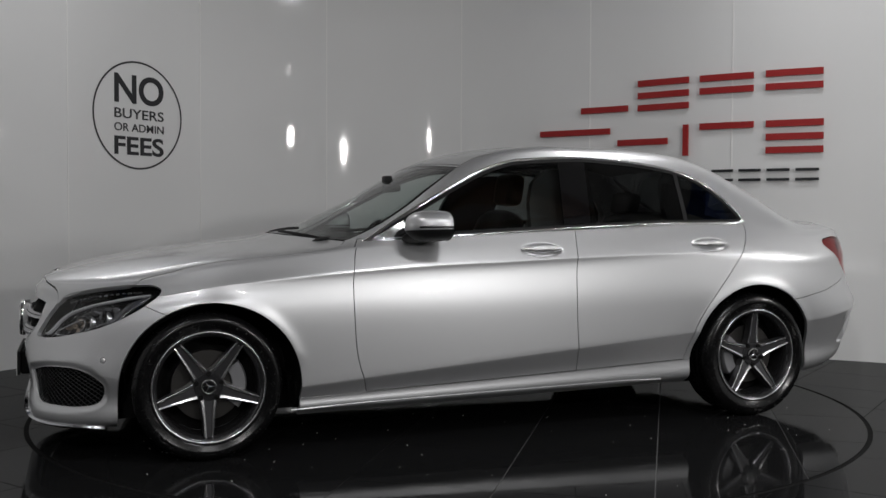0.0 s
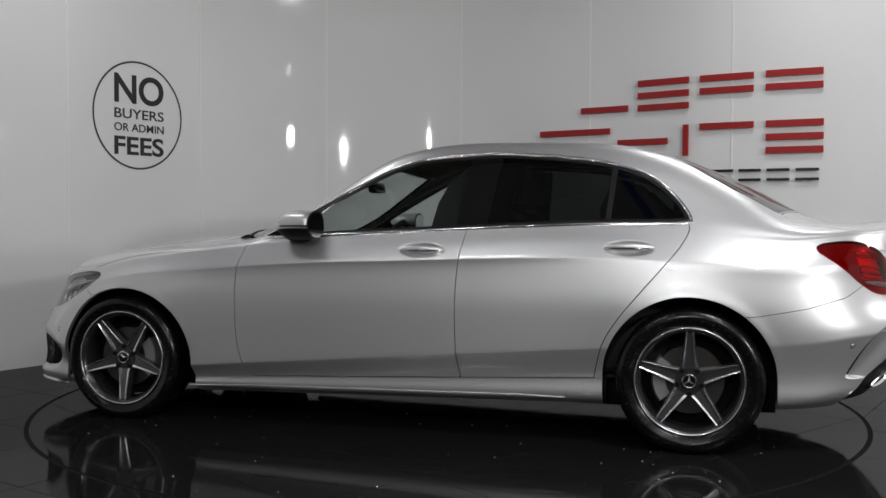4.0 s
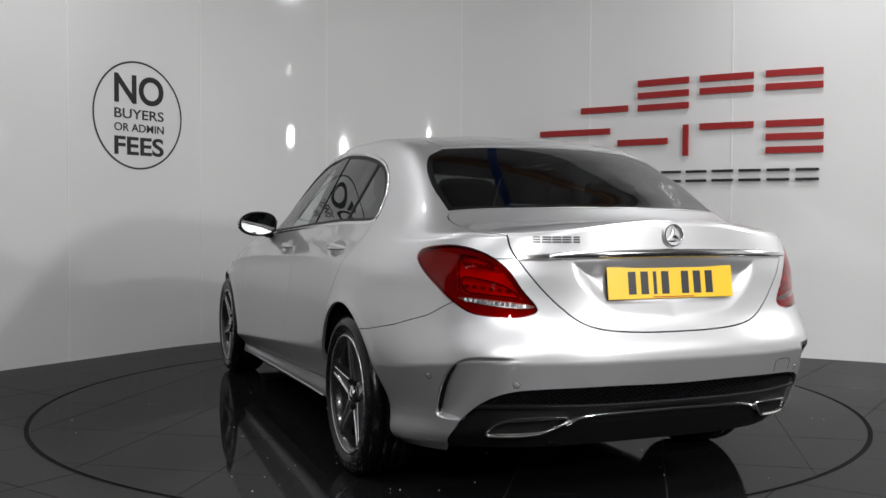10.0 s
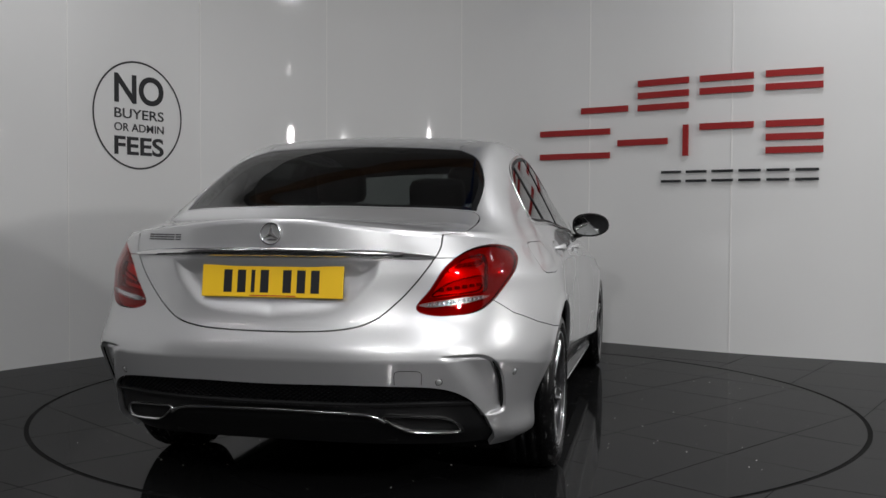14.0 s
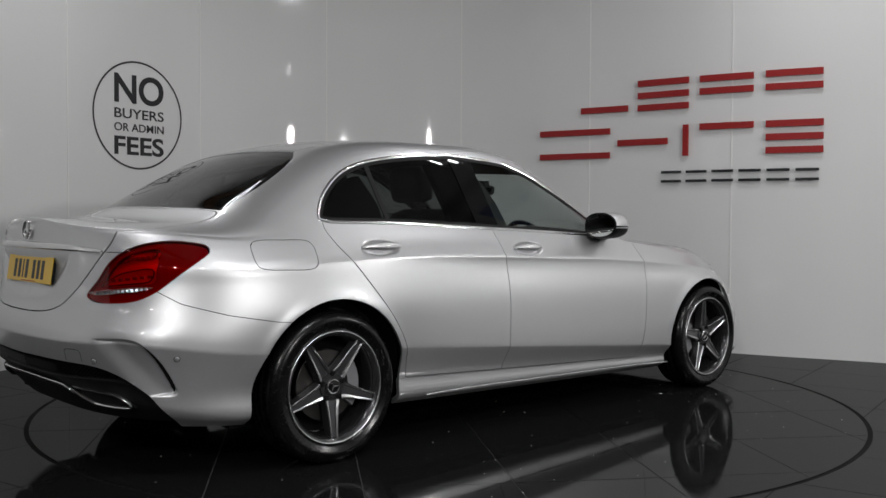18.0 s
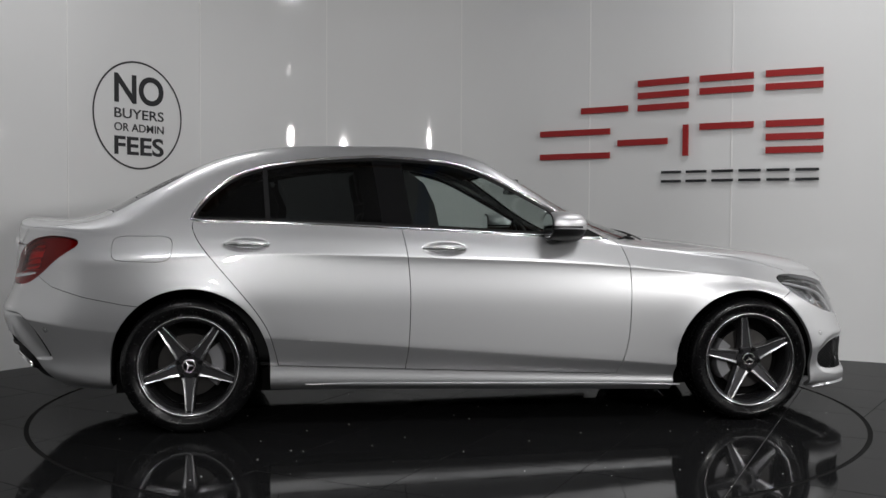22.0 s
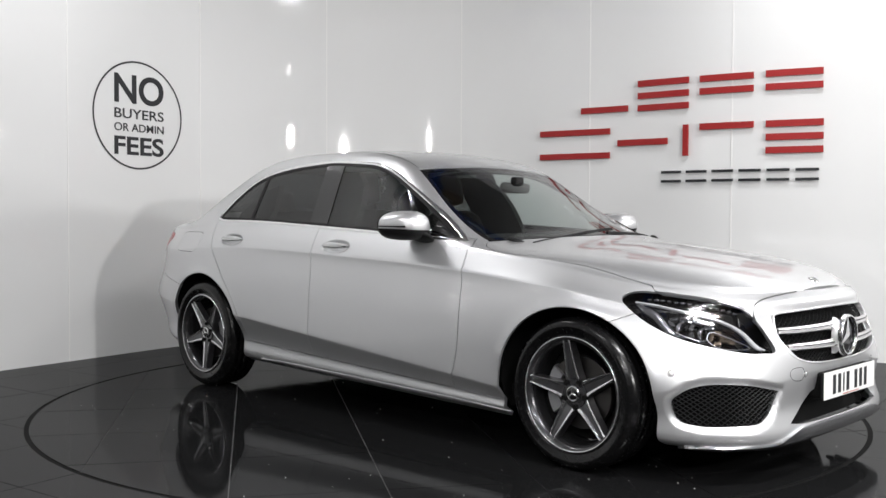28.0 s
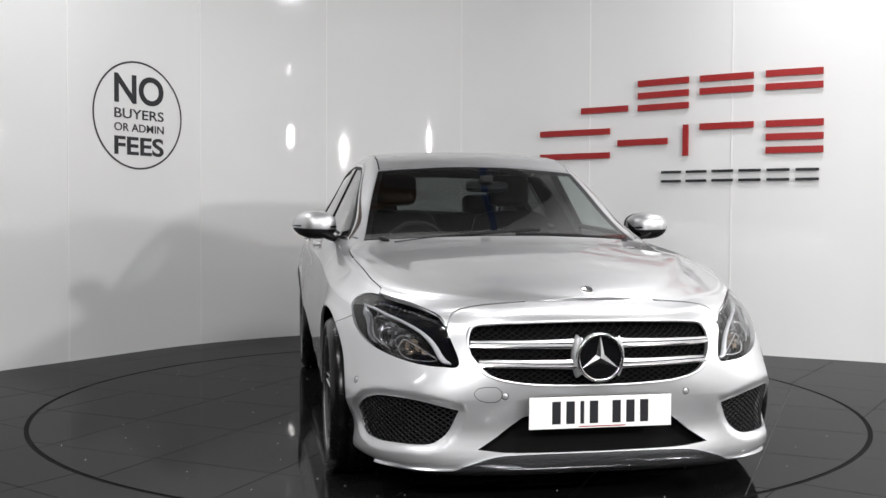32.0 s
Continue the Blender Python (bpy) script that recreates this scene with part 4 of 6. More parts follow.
# ---- wheels
def build_wheel(radius):
    """A wheel with its outer face towards +y, centred on its hub."""
    prof = [(0.226, -0.100), (0.250, -0.106), (0.290, -0.112), (radius - 0.018, -0.104), (radius - 0.004, -0.090), (radius, -0.072), (radius, -0.046), (radius - 0.006, -0.043), (radius - 0.006, -0.037), (radius, -0.034), (radius, -0.004),
            (radius - 0.006, -0.003), (radius - 0.006, 0.003), (radius, 0.004), (radius, 0.034), (radius - 0.006, 0.037), (radius - 0.006, 0.043), (radius, 0.046), (radius, 0.072), (radius - 0.004, 0.088), (radius - 0.016, 0.102), (0.292, 0.111), (0.275, 0.112), (0.272, 0.110), (0.252, 0.106), (0.245, 0.100), (0.236, 0.090)]
    rim_prof = [(0.236, 0.092), (0.240, 0.098), (0.238, 0.103), (0.232, 0.104), (0.226, 0.098), (0.216, 0.088), (0.212, 0.060), (0.205, 0.0), (0.212, -0.08), (0.225, -0.10), (0.236, -0.10)]
    V, F = ring_lathe(rim_prof, 72)
    wheel = link_mesh("wheel", V, F, RIM_DARK, None)
    V, F = ring_lathe(prof, 96)
    link_mesh("tyre", V, F, RUBBER, wheel, True, None, "black low-profile tyre")
    V, F = ring_lathe([(0.2415, 0.096), (0.2410, 0.1045), (0.2380, 0.1062), (0.2345, 0.1050), (0.2325, 0.1000)], 96)
    link_mesh("rim_edge", V, F, RIM_CUT, wheel, True, None, "bright machined rim edge")
    for k in range(5):
        a = 2 * math.pi * k / 5 + math.pi / 2
        m = Matrix.Rotation(-a, 4, "Y")
        # stations along the spoke: radius, half width, face depth
        st = [(0.030, 0.036, 0.078), (0.060, 0.035, 0.080), (0.085, 0.030, 0.083), (0.130, 0.025, 0.088), (0.180, 0.021, 0.094), (0.215, 0.0175, 0.098), (0.2275, 0.0165, 0.0985)]
        V, F = [], []
        for r, w, d in st:
            g = 0.42 * w
            V += [(r, d - 0.045, -w * 1.15), (r, d - 0.006, -w), (r, d - 0.0065, -g * 1.5), (r, d - 0.011, -g * 1.2), (r, d - 0.011, g * 1.2), (r, d - 0.0065, g * 1.5), (r, d - 0.006, w), (r, d - 0.045, w * 1.15)]
        for i in range(len(st) - 1):
            for j in range(7):
                p = i * 8 + j
                F.append((p, p + 1, p + 9, p + 8))
        F += [tuple(range(8)), tuple(reversed(range(len(V) - 8, len(V))))]
        link_mesh("spoke", [m @ Vector(v) for v in V], F, RIM_GREY, wheel, False)
        for sgn in (-1, 1):
            V, F = [], []
            for r, w, d in st[1:]:
                g = 0.60 * w
                V += [(r, d - 0.0045, sgn * w * 1.0), (r, d - 0.0020, sgn * (w - 0.0025)), (r, d - 0.0050, sgn * g), (r, d - 0.0085, sgn * g)]
            for i in range(len(st) - 2):
                for j in range(3):
                    p = i * 4 + j
                    F.append((p, p + 1, p + 5, p + 4) if sgn < 0 else (p, p + 4, p + 5, p + 1))
            link_mesh("spoke_face", [m @ Vector(v) for v in V], F, RIM_CUT, wheel, False)
    turn = Matrix.Rotation(radians(-90), 4, "X")
    bm = bmesh.new()
    cyl(bm, 0.068, 0.04, Matrix.Translation((0, 0.055, 0)) @ turn, 40, 0.060)
    part("hub", bm, RIM_DARK, wheel, angle=40)
    V, F = ring_lathe([(0.0, 0.0870), (0.012, 0.0868), (0.026, 0.0855), (0.031, 0.083), (0.032, 0.076)], 36)
    link_mesh("hub_cap", V, F, BLACK_GLOSS, wheel)
    V, F = ring_lathe([(0.0265, 0.0862), (0.0290, 0.0880), (0.0325, 0.0850), (0.0335, 0.078)], 36)
    link_mesh("cap_ring", V, F, CHROME, wheel)
    emblem("cap_emblem", 0.027, 0.004, Matrix.Translation((0, 0.0868, 0)) @ Matrix.Rotation(radians(180), 4, "Z") @ Matrix.Rotation(radians(90), 4, "X"), wheel)
    for k in range(5):
        a = 2 * math.pi * (k + 0.5) / 5 + math.pi / 2
        bm = bmesh.new()
        cyl(bm, 0.0110, 0.02, Matrix.Translation((0.056 * math.cos(a), 0.074, 0.056 * math.sin(a))) @ turn, 6)
        part("wheel_bolt", bm, DARK, wheel)
    V, F = ring_lathe([(0.060, 0.030), (0.152, 0.030), (0.154, 0.028), (0.154, 0.006), (0.152, 0.004), (0.06, 0.004)], 56)
    link_mesh("brake_disc", V, F, DISC, wheel).data.set_sharp_from_angle(angle=radians(30))
    V, F = ring_lathe([(0.205, -0.03), (0.05, -0.03)], 40)
    link_mesh("brake_shield", V, F, DARK, wheel)
    return wheel


def emblem(name, r, depth, m, parent, mat=None):
    """Three tapering blades from the middle: z out of the face, y up."""
    V, F = [], []
    for k in range(3):
        a = radians(90 + 120 * k)
        d, n = Vector((math.cos(a), math.sin(a), 0)), Vector((-math.sin(a), math.cos(a), 0))
        b = len(V)
        V += [Vector((0, 0, depth)), -d * 0 + n * r * 0.19 + d * r * 0.11, d * r, -n * r * 0.19 + d * r * 0.11]
        F += [(b, b + 1, b + 2), (b, b + 2, b + 3)]
    F = [tuple(reversed(f)) for f in F]
    return link_mesh(name, [m @ v for v in V], F, mat or CHROME, parent, False)


def caliper(front):
    bm = bmesh.new()
    V = []
    for k in range(9):
        a = radians(-38 + 76 * k / 8)
        for r, w in ((0.105, 0.046), (0.160, 0.048), (0.168, 0.036), (0.168, -0.02), (0.105, -0.02)):
            V.append(bm.verts.new((-r * math.cos(a) if front else r * math.cos(a), w, r * math.sin(a))))
    for k in range(8):
        for j in range(5):
            p, q = k * 5 + j, k * 5 + (j + 1) % 5
            bm.faces.new((V[p], V[q], V[q + 5], V[p + 5]))
    bm.faces.new(V[:5])
    bm.faces.new(V[-5:])
    return bm


HUBS = [(1.42, 0.318, 0.318, True), (-1.42, 0.326, 0.326, False)]
for x, z, r, front in HUBS:
    for sgn in (1, -1):
        w = build_wheel(r)
        w.parent = car
        spin = {(True, 1): 36, (True, -1): 8, (False, 1): 0, (False, -1): 36}[(front, sgn)]
        base = Matrix.Translation((x, sgn * 0.797, z)) @ (Matrix.Identity(4) if sgn > 0 else Matrix.Rotation(math.pi, 4, "Z"))
        w.matrix_basis = base @ Matrix.Rotation(radians(spin), 4, "Y")
        c = part("brake_caliper", caliper(front == (sgn > 0)), ALLOY, car, angle=35)
        c.matrix_basis = base
bm = bmesh.new()
box(bm, (-1.80, -0.672, 0.165), (1.80, 0.672, 0.32))
box(bm, (-2.25, -0.42, 0.262), (-1.80, 0.42, 0.34))
box(bm, (-1.05, -0.80, 0.205), (1.03, 0.80, 0.30))
part("underbody", bm, DARK, car)
# ---- placing things on the car's lower skin
LOW, UP, RUN = body_shell()
LOWN = np.cross(np.gradient(LOW, axis=1), np.gradient(LOW, axis=0))
LOWN /= np.maximum(np.linalg.norm(LOWN, axis=2, keepdims=True), 1e-9)
if LOWN[NPER // 2, NLEV // 2, 1] < 0:
    LOWN = -LOWN


def on_skin(s, z):
    """Place and normal on the lower skin at the run s from the nose and height z. Runs past the ends go on to the other side."""
    side = 1.0
    if s < 0:
        s, side = -s, -1.0
    if s > RUN[-1]:
        s, side = 2 * RUN[-1] - s, -side
    i = int(np.clip(np.searchsorted(RUN, s) - 1, 0, NPER - 2))
    f = (s - RUN[i]) / (RUN[i + 1] - RUN[i])
    P = LOW[i] * (1 - f) + LOW[i + 1] * f
    N = LOWN[i] * (1 - f) + LOWN[i + 1] * f
    j = int(np.clip(np.searchsorted(P[:, 2], z) - 1, 0, NLEV - 2))
    g = (z - P[j, 2]) / max(P[j + 1, 2] - P[j, 2], 1e-6)
    p, n = P[j] * (1 - g) + P[j + 1] * g, N[j] * (1 - g) + N[j + 1] * g
    n = n / np.linalg.norm(n)
    if side < 0:
        p, n = p * [1, -1, 1], n * [1, -1, 1]
    return p, n


def run_at(x=None, y=None, z=0.6):
    """The run s at which the skin at height z has this x (along the side) or this y (round the ends)."""
    ss = np.linspace(0, RUN[-1], 400)
    P = np.array([on_skin(s, z)[0] for s in ss])
    return ss[np.argmin(np.abs(P[:, 0] - x))]


def ribbon(name, pts, width, height, mat, parent, lift=0.0, smooth_line=True, label="", mirror=False, closed=False, n=6):
    """A raised strip along points (s, z) of the skin. width may be a list along the line."""
    line = curve(pts, n, closed) if smooth_line else np.array([p[:2] for p in pts], float)
    k = len(line)
    w = np.interp(np.linspace(0, 1, k), np.linspace(0, 1, len(width)), width) if isinstance(width, (list, tuple)) else np.full(k, width)
    P, N = map(np.array, zip(*[on_skin(*q) for q in line]))
    T = np.roll(P, -1, 0) - np.roll(P, 1, 0) if closed else np.gradient(P, axis=0)
    T /= np.maximum(np.linalg.norm(T, axis=1, keepdims=True), 1e-9)
    B = np.cross(N, T)
    V, F = [], []
    for i in range(k):
        c = P[i] + N[i] * lift
        for a, b in ((-0.5, -0.3), (-0.5, 0.55), (-0.3, 1.0), (0.3, 1.0), (0.5, 0.55), (0.5, -0.3)):
            V.append(c + B[i] * w[i] * a + N[i] * height * b)
    for i in range(k if closed else k - 1):
        for j in range(6):
            a, b = i * 6 + j, i * 6 + (j + 1) % 6
            c, d = ((i + 1) % k) * 6 + (j + 1) % 6, ((i + 1) % k) * 6 + j
            F.append((a, b, c, d))
    if not closed:
        F += [(5, 4, 3, 2, 1, 0), tuple(range(6 * k - 6, 6 * k))]
    V = np.array(V)
    obs = [link_mesh(name, V, F, mat, parent, True, None, label)]
    if mirror:
        obs.append(link_mesh(name, V * [1, -1, 1], [tuple(reversed(f)) for f in F], mat, parent, True, None, label))
    for ob in obs:
        ob.data.set_sharp_from_angle(angle=radians(50))
    return obs


def skin_pose(s, z, lift=0.0):
    """A pose on the skin: z out of it, y up."""
    p, n = on_skin(s, z)
    n = Vector(n)
    x = Vector((0, 0, 1)).cross(n).normalized()
    m = Matrix((x, n.cross(x), n)).transposed().to_4x4()
    m.translation = Vector(p) + n * lift
    return m


def lattice(name, poly, cols, mat, parent, pitch=0.017, depth=0.02, ratio=0.62, to_sz=None, mirror=True):
    """Crossed thin bars over an opening, a diamond mesh grille."""
    lo, hi = poly.min(0), poly.max(0)
    V, F = [], []
    step = 0.008
    w = 0.0022
    for fam in (1, -1):
        d = np.array([1.0, fam * ratio])
        d /= np.linalg.norm(d)
        nrm = np.array([-d[1], d[0]])
        corners = np.array([[lo[0], lo[1]], [hi[0], lo[1]], [lo[0], hi[1]], [hi[0], hi[1]]])
        offs = corners @ nrm
        runs = corners @ d
        for off in np.arange(offs.min(), offs.max(), pitch * 0.8):
            t = np.arange(runs.min(), runs.max(), step)
            q = nrm * off + t[:, None] * d
            ok = inside(poly, q) < 0.004
            last = None
            for p, good in zip(q, ok):
                if not good:
                    last = None
                    continue
                P, N = on_skin(*(to_sz(p) if to_sz else p))
                up = Vector((0, 0, 1.0)) * d[0] - Vector((-N[1], N[0], 0)).normalized() * d[1]
                c = Vector(P) - Vector(N) * (depth + (0.001 if fam > 0 else 0))
                b = len(V)
                V += [c - up * w, c + Vector(N) * 0.003, c + up * w]
                if last is not None:
                    F += [(last, b, b + 1, last + 1), (last + 1, b + 1, b + 2, last + 2)]
                last = b
    V = np.array([tuple(v) for v in V])
    link_mesh(name, V, F, mat, parent, False)
    if mirror:
        link_mesh(name, V * [1, -1, 1], [tuple(reversed(f)) for f in F], mat, parent, False)


# ---- front: openings, grille, badge, number plate, headlamps
skin_object("grille_back", grille_hole.moved(-0.045), DARK, car, 0, True)
for name, hole in (("intake_back", fog_hole), ("intake_back", intake_hole)):
    if name == "intake_back" and hole is fog_hole:
        pair(name, hole.moved(-0.04), DARK, car, 0)
    else:
        skin_object(name, hole.moved(-0.05), DARK, car, 0, True)
lattice("intake_mesh", curve(FOG), ("s", "z"), BLACK, car, 0.019, 0.018)
G_RUN = curve([(0.0, 0.678), (0.19, 0.676), (0.425, 0.666), (0.458, 0.655), (0.475, 0.625), (0.472, 0.597), (0.450, 0.553), (0.40, 0.502), (0.325, 0.473), (0.20, 0.458), (0.0, 0.456)], 4)
lattice("grille_mesh", G_RUN, ("s", "z"), BLACK, car, 0.021, 0.026)
ribbon("grille_frame", [(-0.30, 0.470), (-0.40, 0.500), (-0.452, 0.553), (-0.474, 0.610), (-0.462, 0.655), (-0.42, 0.669), (-0.19, 0.678), (0, 0.680), (0.19, 0.678), (0.42, 0.669), (0.462, 0.655), (0.474, 0.610), (0.452, 0.553), (0.40, 0.500), (0.30, 0.470), (0.15, 0.458), (0, 0.456), (-0.15, 0.458)], 0.010, 0.005, PAINT, car, -0.004, closed=True)
for z0, z1, e in ((0.604, 0.602, 0.462), (0.533, 0.537, 0.425)):
    for sg in (1, -1):
        for dz, w, mat, nm, up in ((0, 0.028, SATIN, "grille_bar", 0.002), (0.002, 0.006, BLACK, "bar_groove", 0.0035), (-0.010, 0.006, CHROME, "bar_trim", 0.008)):
            ribbon(nm, [(sg * 0.055, z0 + dz), (sg * 0.12, z0 + dz), (sg * 0.25, (z0 + z1) / 2 + dz), (sg * 0.36, z1 + dz), (sg * e, z1 + dz)], [w * 1.5, w * 1.15, w, w, w * 0.9], 0.010, mat, car, -0.010 + up)


def ring_badge(name, m, r, tube, depth, back=True, parent=None):
    """An upright ring with three blades: z of m points out of it, y up."""
    turn = m @ Matrix.Rotation(radians(-90), 4, "X")
    V, F = ring_lathe([(r - tube, 0.0), (r - tube * 0.6, -depth), (r + tube * 0.4, -depth), (r + tube, -depth * 0.3), (r + tube, 0.012)], 64, turn)
    badge = link_mesh(name, V, F, CHROME, parent or car, True, None, "chrome ring badge with three blades")
    if back:
        V, F = ring_lathe([(0.0005, 0.002), (r * 0.6, 0.0022), (r - tube * 0.5, 0.004)], 48, turn)
        link_mesh("badge_back", V, F, BLACK_GLOSS, badge)
    emblem("badge_blades", r, depth * 0.9, m, badge)
    return badge


ring_badge("grille_badge", Matrix.Translation((2.193, 0, 0.558)) @ Matrix.Rotation(radians(90), 4, "Z") @ Matrix.Rotation(radians(90), 4, "X"), 0.081, 0.006, 0.010)
for sgn in (1, -1):
    # silver wings that join the bars to the ring
    V, F = [], []
    for k in range(13):
        a = radians(-44 + 88 * k / 12)
        flare = 0.098 + 0.012 * (abs(k - 6) / 6) ** 2
        for r, dx in ((0.084, 0.004), (0.088, 0.008), (flare - 0.004, 0.004), (flare, -0.010)):
            V.append((2.192 + dx - 0.018 * (r / 0.1) ** 2, sgn * r * math.cos(a), 0.560 + r * math.sin(a)))
    for k in range(12):
        for j in range(3):
            b = 4 * k + j
            F.append((b, b + 1, b + 5, b + 4))
    link_mesh("badge_mount", V, F, PAINT, car, True)
p, n = Vector((2.043, 0, float(CENTRE(2.043)))), Vector((0.42, 0, 0.9)).normalized()
V, F = ring_lathe([(0.0005, 0.0), (0.017, 0.0), (0.021, -0.003), (0.024, 0.002)], 32, Matrix.Translation(p + n * 0.002) @ n.to_track_quat("Z", "Y").to_matrix().to_4x4() @ Matrix.Rotation(radians(-90), 4, "X"))
link_mesh("bonnet_badge", V, F, CHROME, car, True, None, "small round chrome badge")


def number_plate(name, m, mat, label, bars=7):
    """A plate in the x-y plane of m, with its marks as plain bars."""
    bm = bmesh.new()
    box(bm, (-0.26, -0.0555, 0.0), (0.26, 0.0555, 0.003), m, 0.0012)
    plate = part(name, bm, mat, car, label)
    bm = bmesh.new()
    box(bm, (-0.258, -0.0545, -0.014), (0.258, 0.0545, -0.0005), m, 0.003)
    part("plate_holder", bm, BLACK, plate)
    x = -0.178
    for k in range(bars):
        w = 0.014 if k == 2 else 0.031
        bm = bmesh.new()
        box(bm, (x, -0.0395, 0.003), (x + w, 0.0395, 0.0036), m)
        part("mark_bar", bm, INK, plate)
        x += w + (0.052 if k == 3 else 0.020)
    bm = bmesh.new()
    box(bm, (-0.08, -0.0515, 0.003), (0.09, -0.0480, 0.0034), m)
    part("maker_bar", bm, RED, plate)
    return plate


number_plate("front_plate", Matrix.Translation((2.205, 0, 0.370)) @ Matrix.Rotation(radians(90), 4, "Z") @ Matrix.Rotation(radians(90), 4, "X"), PLATE_W, "white number plate with plain dark bars")
bm = bmesh.new()
box(bm, (2.12, -0.24, 0.315), (2.19, 0.24, 0.422), None, 0.01)
part("plate_plinth", bm, DARK, car)

covers = pair("headlamp", head.moved(-0.001), GLASS_LAMP, car, 0, "headlamp with a clear cover and dark inside")
pair("headlamp_housing", head.moved(-0.070), BLACK_GLOSS, car, 0)
GUIDE = [(1.045, 0.722), (0.96, 0.711), (0.87, 0.693), (0.765, 0.670), (0.68, 0.640), (0.615, 0.600), (0.565, 0.552), (0.530, 0.538)]
ribbon("light_guide", GUIDE, [0.007, 0.010, 0.011, 0.011, 0.013, 0.017, 0.020, 0.006], 0.008, LAMP_GUIDE, car, -0.026, mirror=True, label="pale curved light guide")
ribbon("lamp_reflector", [(1.045, 0.724), (1.015, 0.702), (0.972, 0.670), (0.938, 0.630), (0.905, 0.602), (0.875, 0.588)], [0.008, 0.026, 0.034, 0.026, 0.016, 0.004], 0.008, LAMP_CELL, car, -0.030, mirror=True, label="satin silver sweep in the headlamp")
ribbon("lamp_bezel", [(0.975, 0.695), (0.945, 0.662), (0.915, 0.625), (0.875, 0.600), (0.80, 0.575)], 0.004, 0.006, LAMP_CHROME, car, -0.030, mirror=True)
ribbon("lamp_bezel", [(0.752, 0.612), (0.70, 0.598), (0.64, 0.575), (0.590, 0.552), (0.640, 0.546), (0.72, 0.552), (0.765, 0.580)], 0.005, 0.006, LAMP_CHROME, car, -0.036, mirror=True, closed=True)
lamp_rng = random.Random(11)
for sgn in (1, -1):
    for s, z, r in ((0.865, 0.630, 0.030), (0.780, 0.612, 0.024)):
        m = skin_pose(sgn * s, z, -0.058)
        fwd = Matrix.Translation(m.translation) @ Matrix.Rotation(radians(90), 4, "Z") @ Matrix.Rotation(radians(90), 4, "X") @ Matrix.Rotation(radians(-90), 4, "X")
        V, F = ring_lathe([(r * 1.05, 0.006), (r * 1.15, -0.006), (r * 1.05, -0.010), (r * 0.92, -0.004), (r * 0.8, 0.012)], 28, fwd)
        bez = link_mesh("projector_bezel", V, F, LAMP_CHROME, car)
        V, F = ring_lathe([(0.0005, -r * 0.30), (r * 0.4, -r * 0.26), (r * 0.75, -r * 0.12), (r * 0.92, 0.004)], 24, fwd)
        link_mesh("projector_lens", V, F, BLACK_GLOSS, bez)
    # faceted bright cells round the projectors
    for s, z, w, h in ((0.905, 0.650, 0.012, 0.018), (0.888, 0.668, 0.016, 0.008), (0.845, 0.668, 0.018, 0.008), (0.822, 0.640, 0.009, 0.020), (0.826, 0.605, 0.010, 0.014), (0.862, 0.594, 0.020, 0.006), (0.795, 0.655, 0.020, 0.006), (0.752, 0.632, 0.018, 0.007), (0.742, 0.600, 0.007, 0.018), (0.778, 0.580, 0.018, 0.006), (0.715, 0.612, 0.014, 0.009), (0.690, 0.590, 0.015, 0.010), (0.655, 0.578, 0.014, 0.008), (0.720, 0.575, 0.014, 0.009)):
        m = skin_pose(sgn * s, z, -0.048) @ Euler((lamp_rng.uniform(-0.5, 0.5), lamp_rng.uniform(-0.5, 0.5), lamp_rng.uniform(-0.3, 0.3))).to_matrix().to_4x4()
        bm = bmesh.new()
        box(bm, (-w, -h, -0.006), (w, h, 0.003), m, 0.0025)
        part("reflector_cell", bm, LAMP_WARM if s < 0.75 else LAMP_CELL, car)
    for k in range(14):
        u = k / 13
        s, z = 0.985 - 0.36 * u, 0.7345 - 0.008 * u - 0.050 * u * u
        m = skin_pose(sgn * s, z, -0.030)
        bm = bmesh.new()
        box(bm, (-0.0085, -0.0040, 0), (0.0085, 0.0040, 0.005), m @ Matrix.Rotation(radians(6 * sgn), 4, "Z") @ Matrix.Rotation(radians(lamp_rng.uniform(-25, 25)), 4, "X"), 0.002)
        part("led_facet", bm, LAMP_CELL, car)


def disc_on_skin(name, s, z, r, mat, lift=0.0004, label=""):
    V, F = ring_lathe([(0.0003, -0.0006), (r * 0.92, -0.0006), (r, 0.0004), (r * 1.05, 0.004)], 20, skin_pose(s, z, lift) @ Matrix.Rotation(radians(-90), 4, "X"))
    return link_mesh(name, V, F, mat, car, True, None, label)


for s, z in ((0.935, 0.445), (0.33, 0.425), (4.880, 0.500), (5.21, 0.490)):
    for sg in (1, -1):
        disc_on_skin("parking_sensor", s if sg > 0 else (-s if s < 2 else 2 * RUN[-1] - s), z, 0.0105, PAINT)
        q = skin_pose(s if sg > 0 else (-s if s < 2 else 2 * RUN[-1] - s), z, 0.0004)
        V, F = ring_lathe([(0.0109, 0.0), (0.0128, 0.0)], 24, q @ Matrix.Rotation(radians(-90), 4, "X"))
        link_mesh("sensor_joint", V, F, DARK, car, False)
# towing cover in the bumper
ribbon("tow_cover_joint", [(-0.36, 0.455), (-0.42, 0.452), (-0.435, 0.430), (-0.41, 0.408), (-0.36, 0.405), (-0.34, 0.43)], 0.002, 0.0005, DARK, car, 0, closed=True)
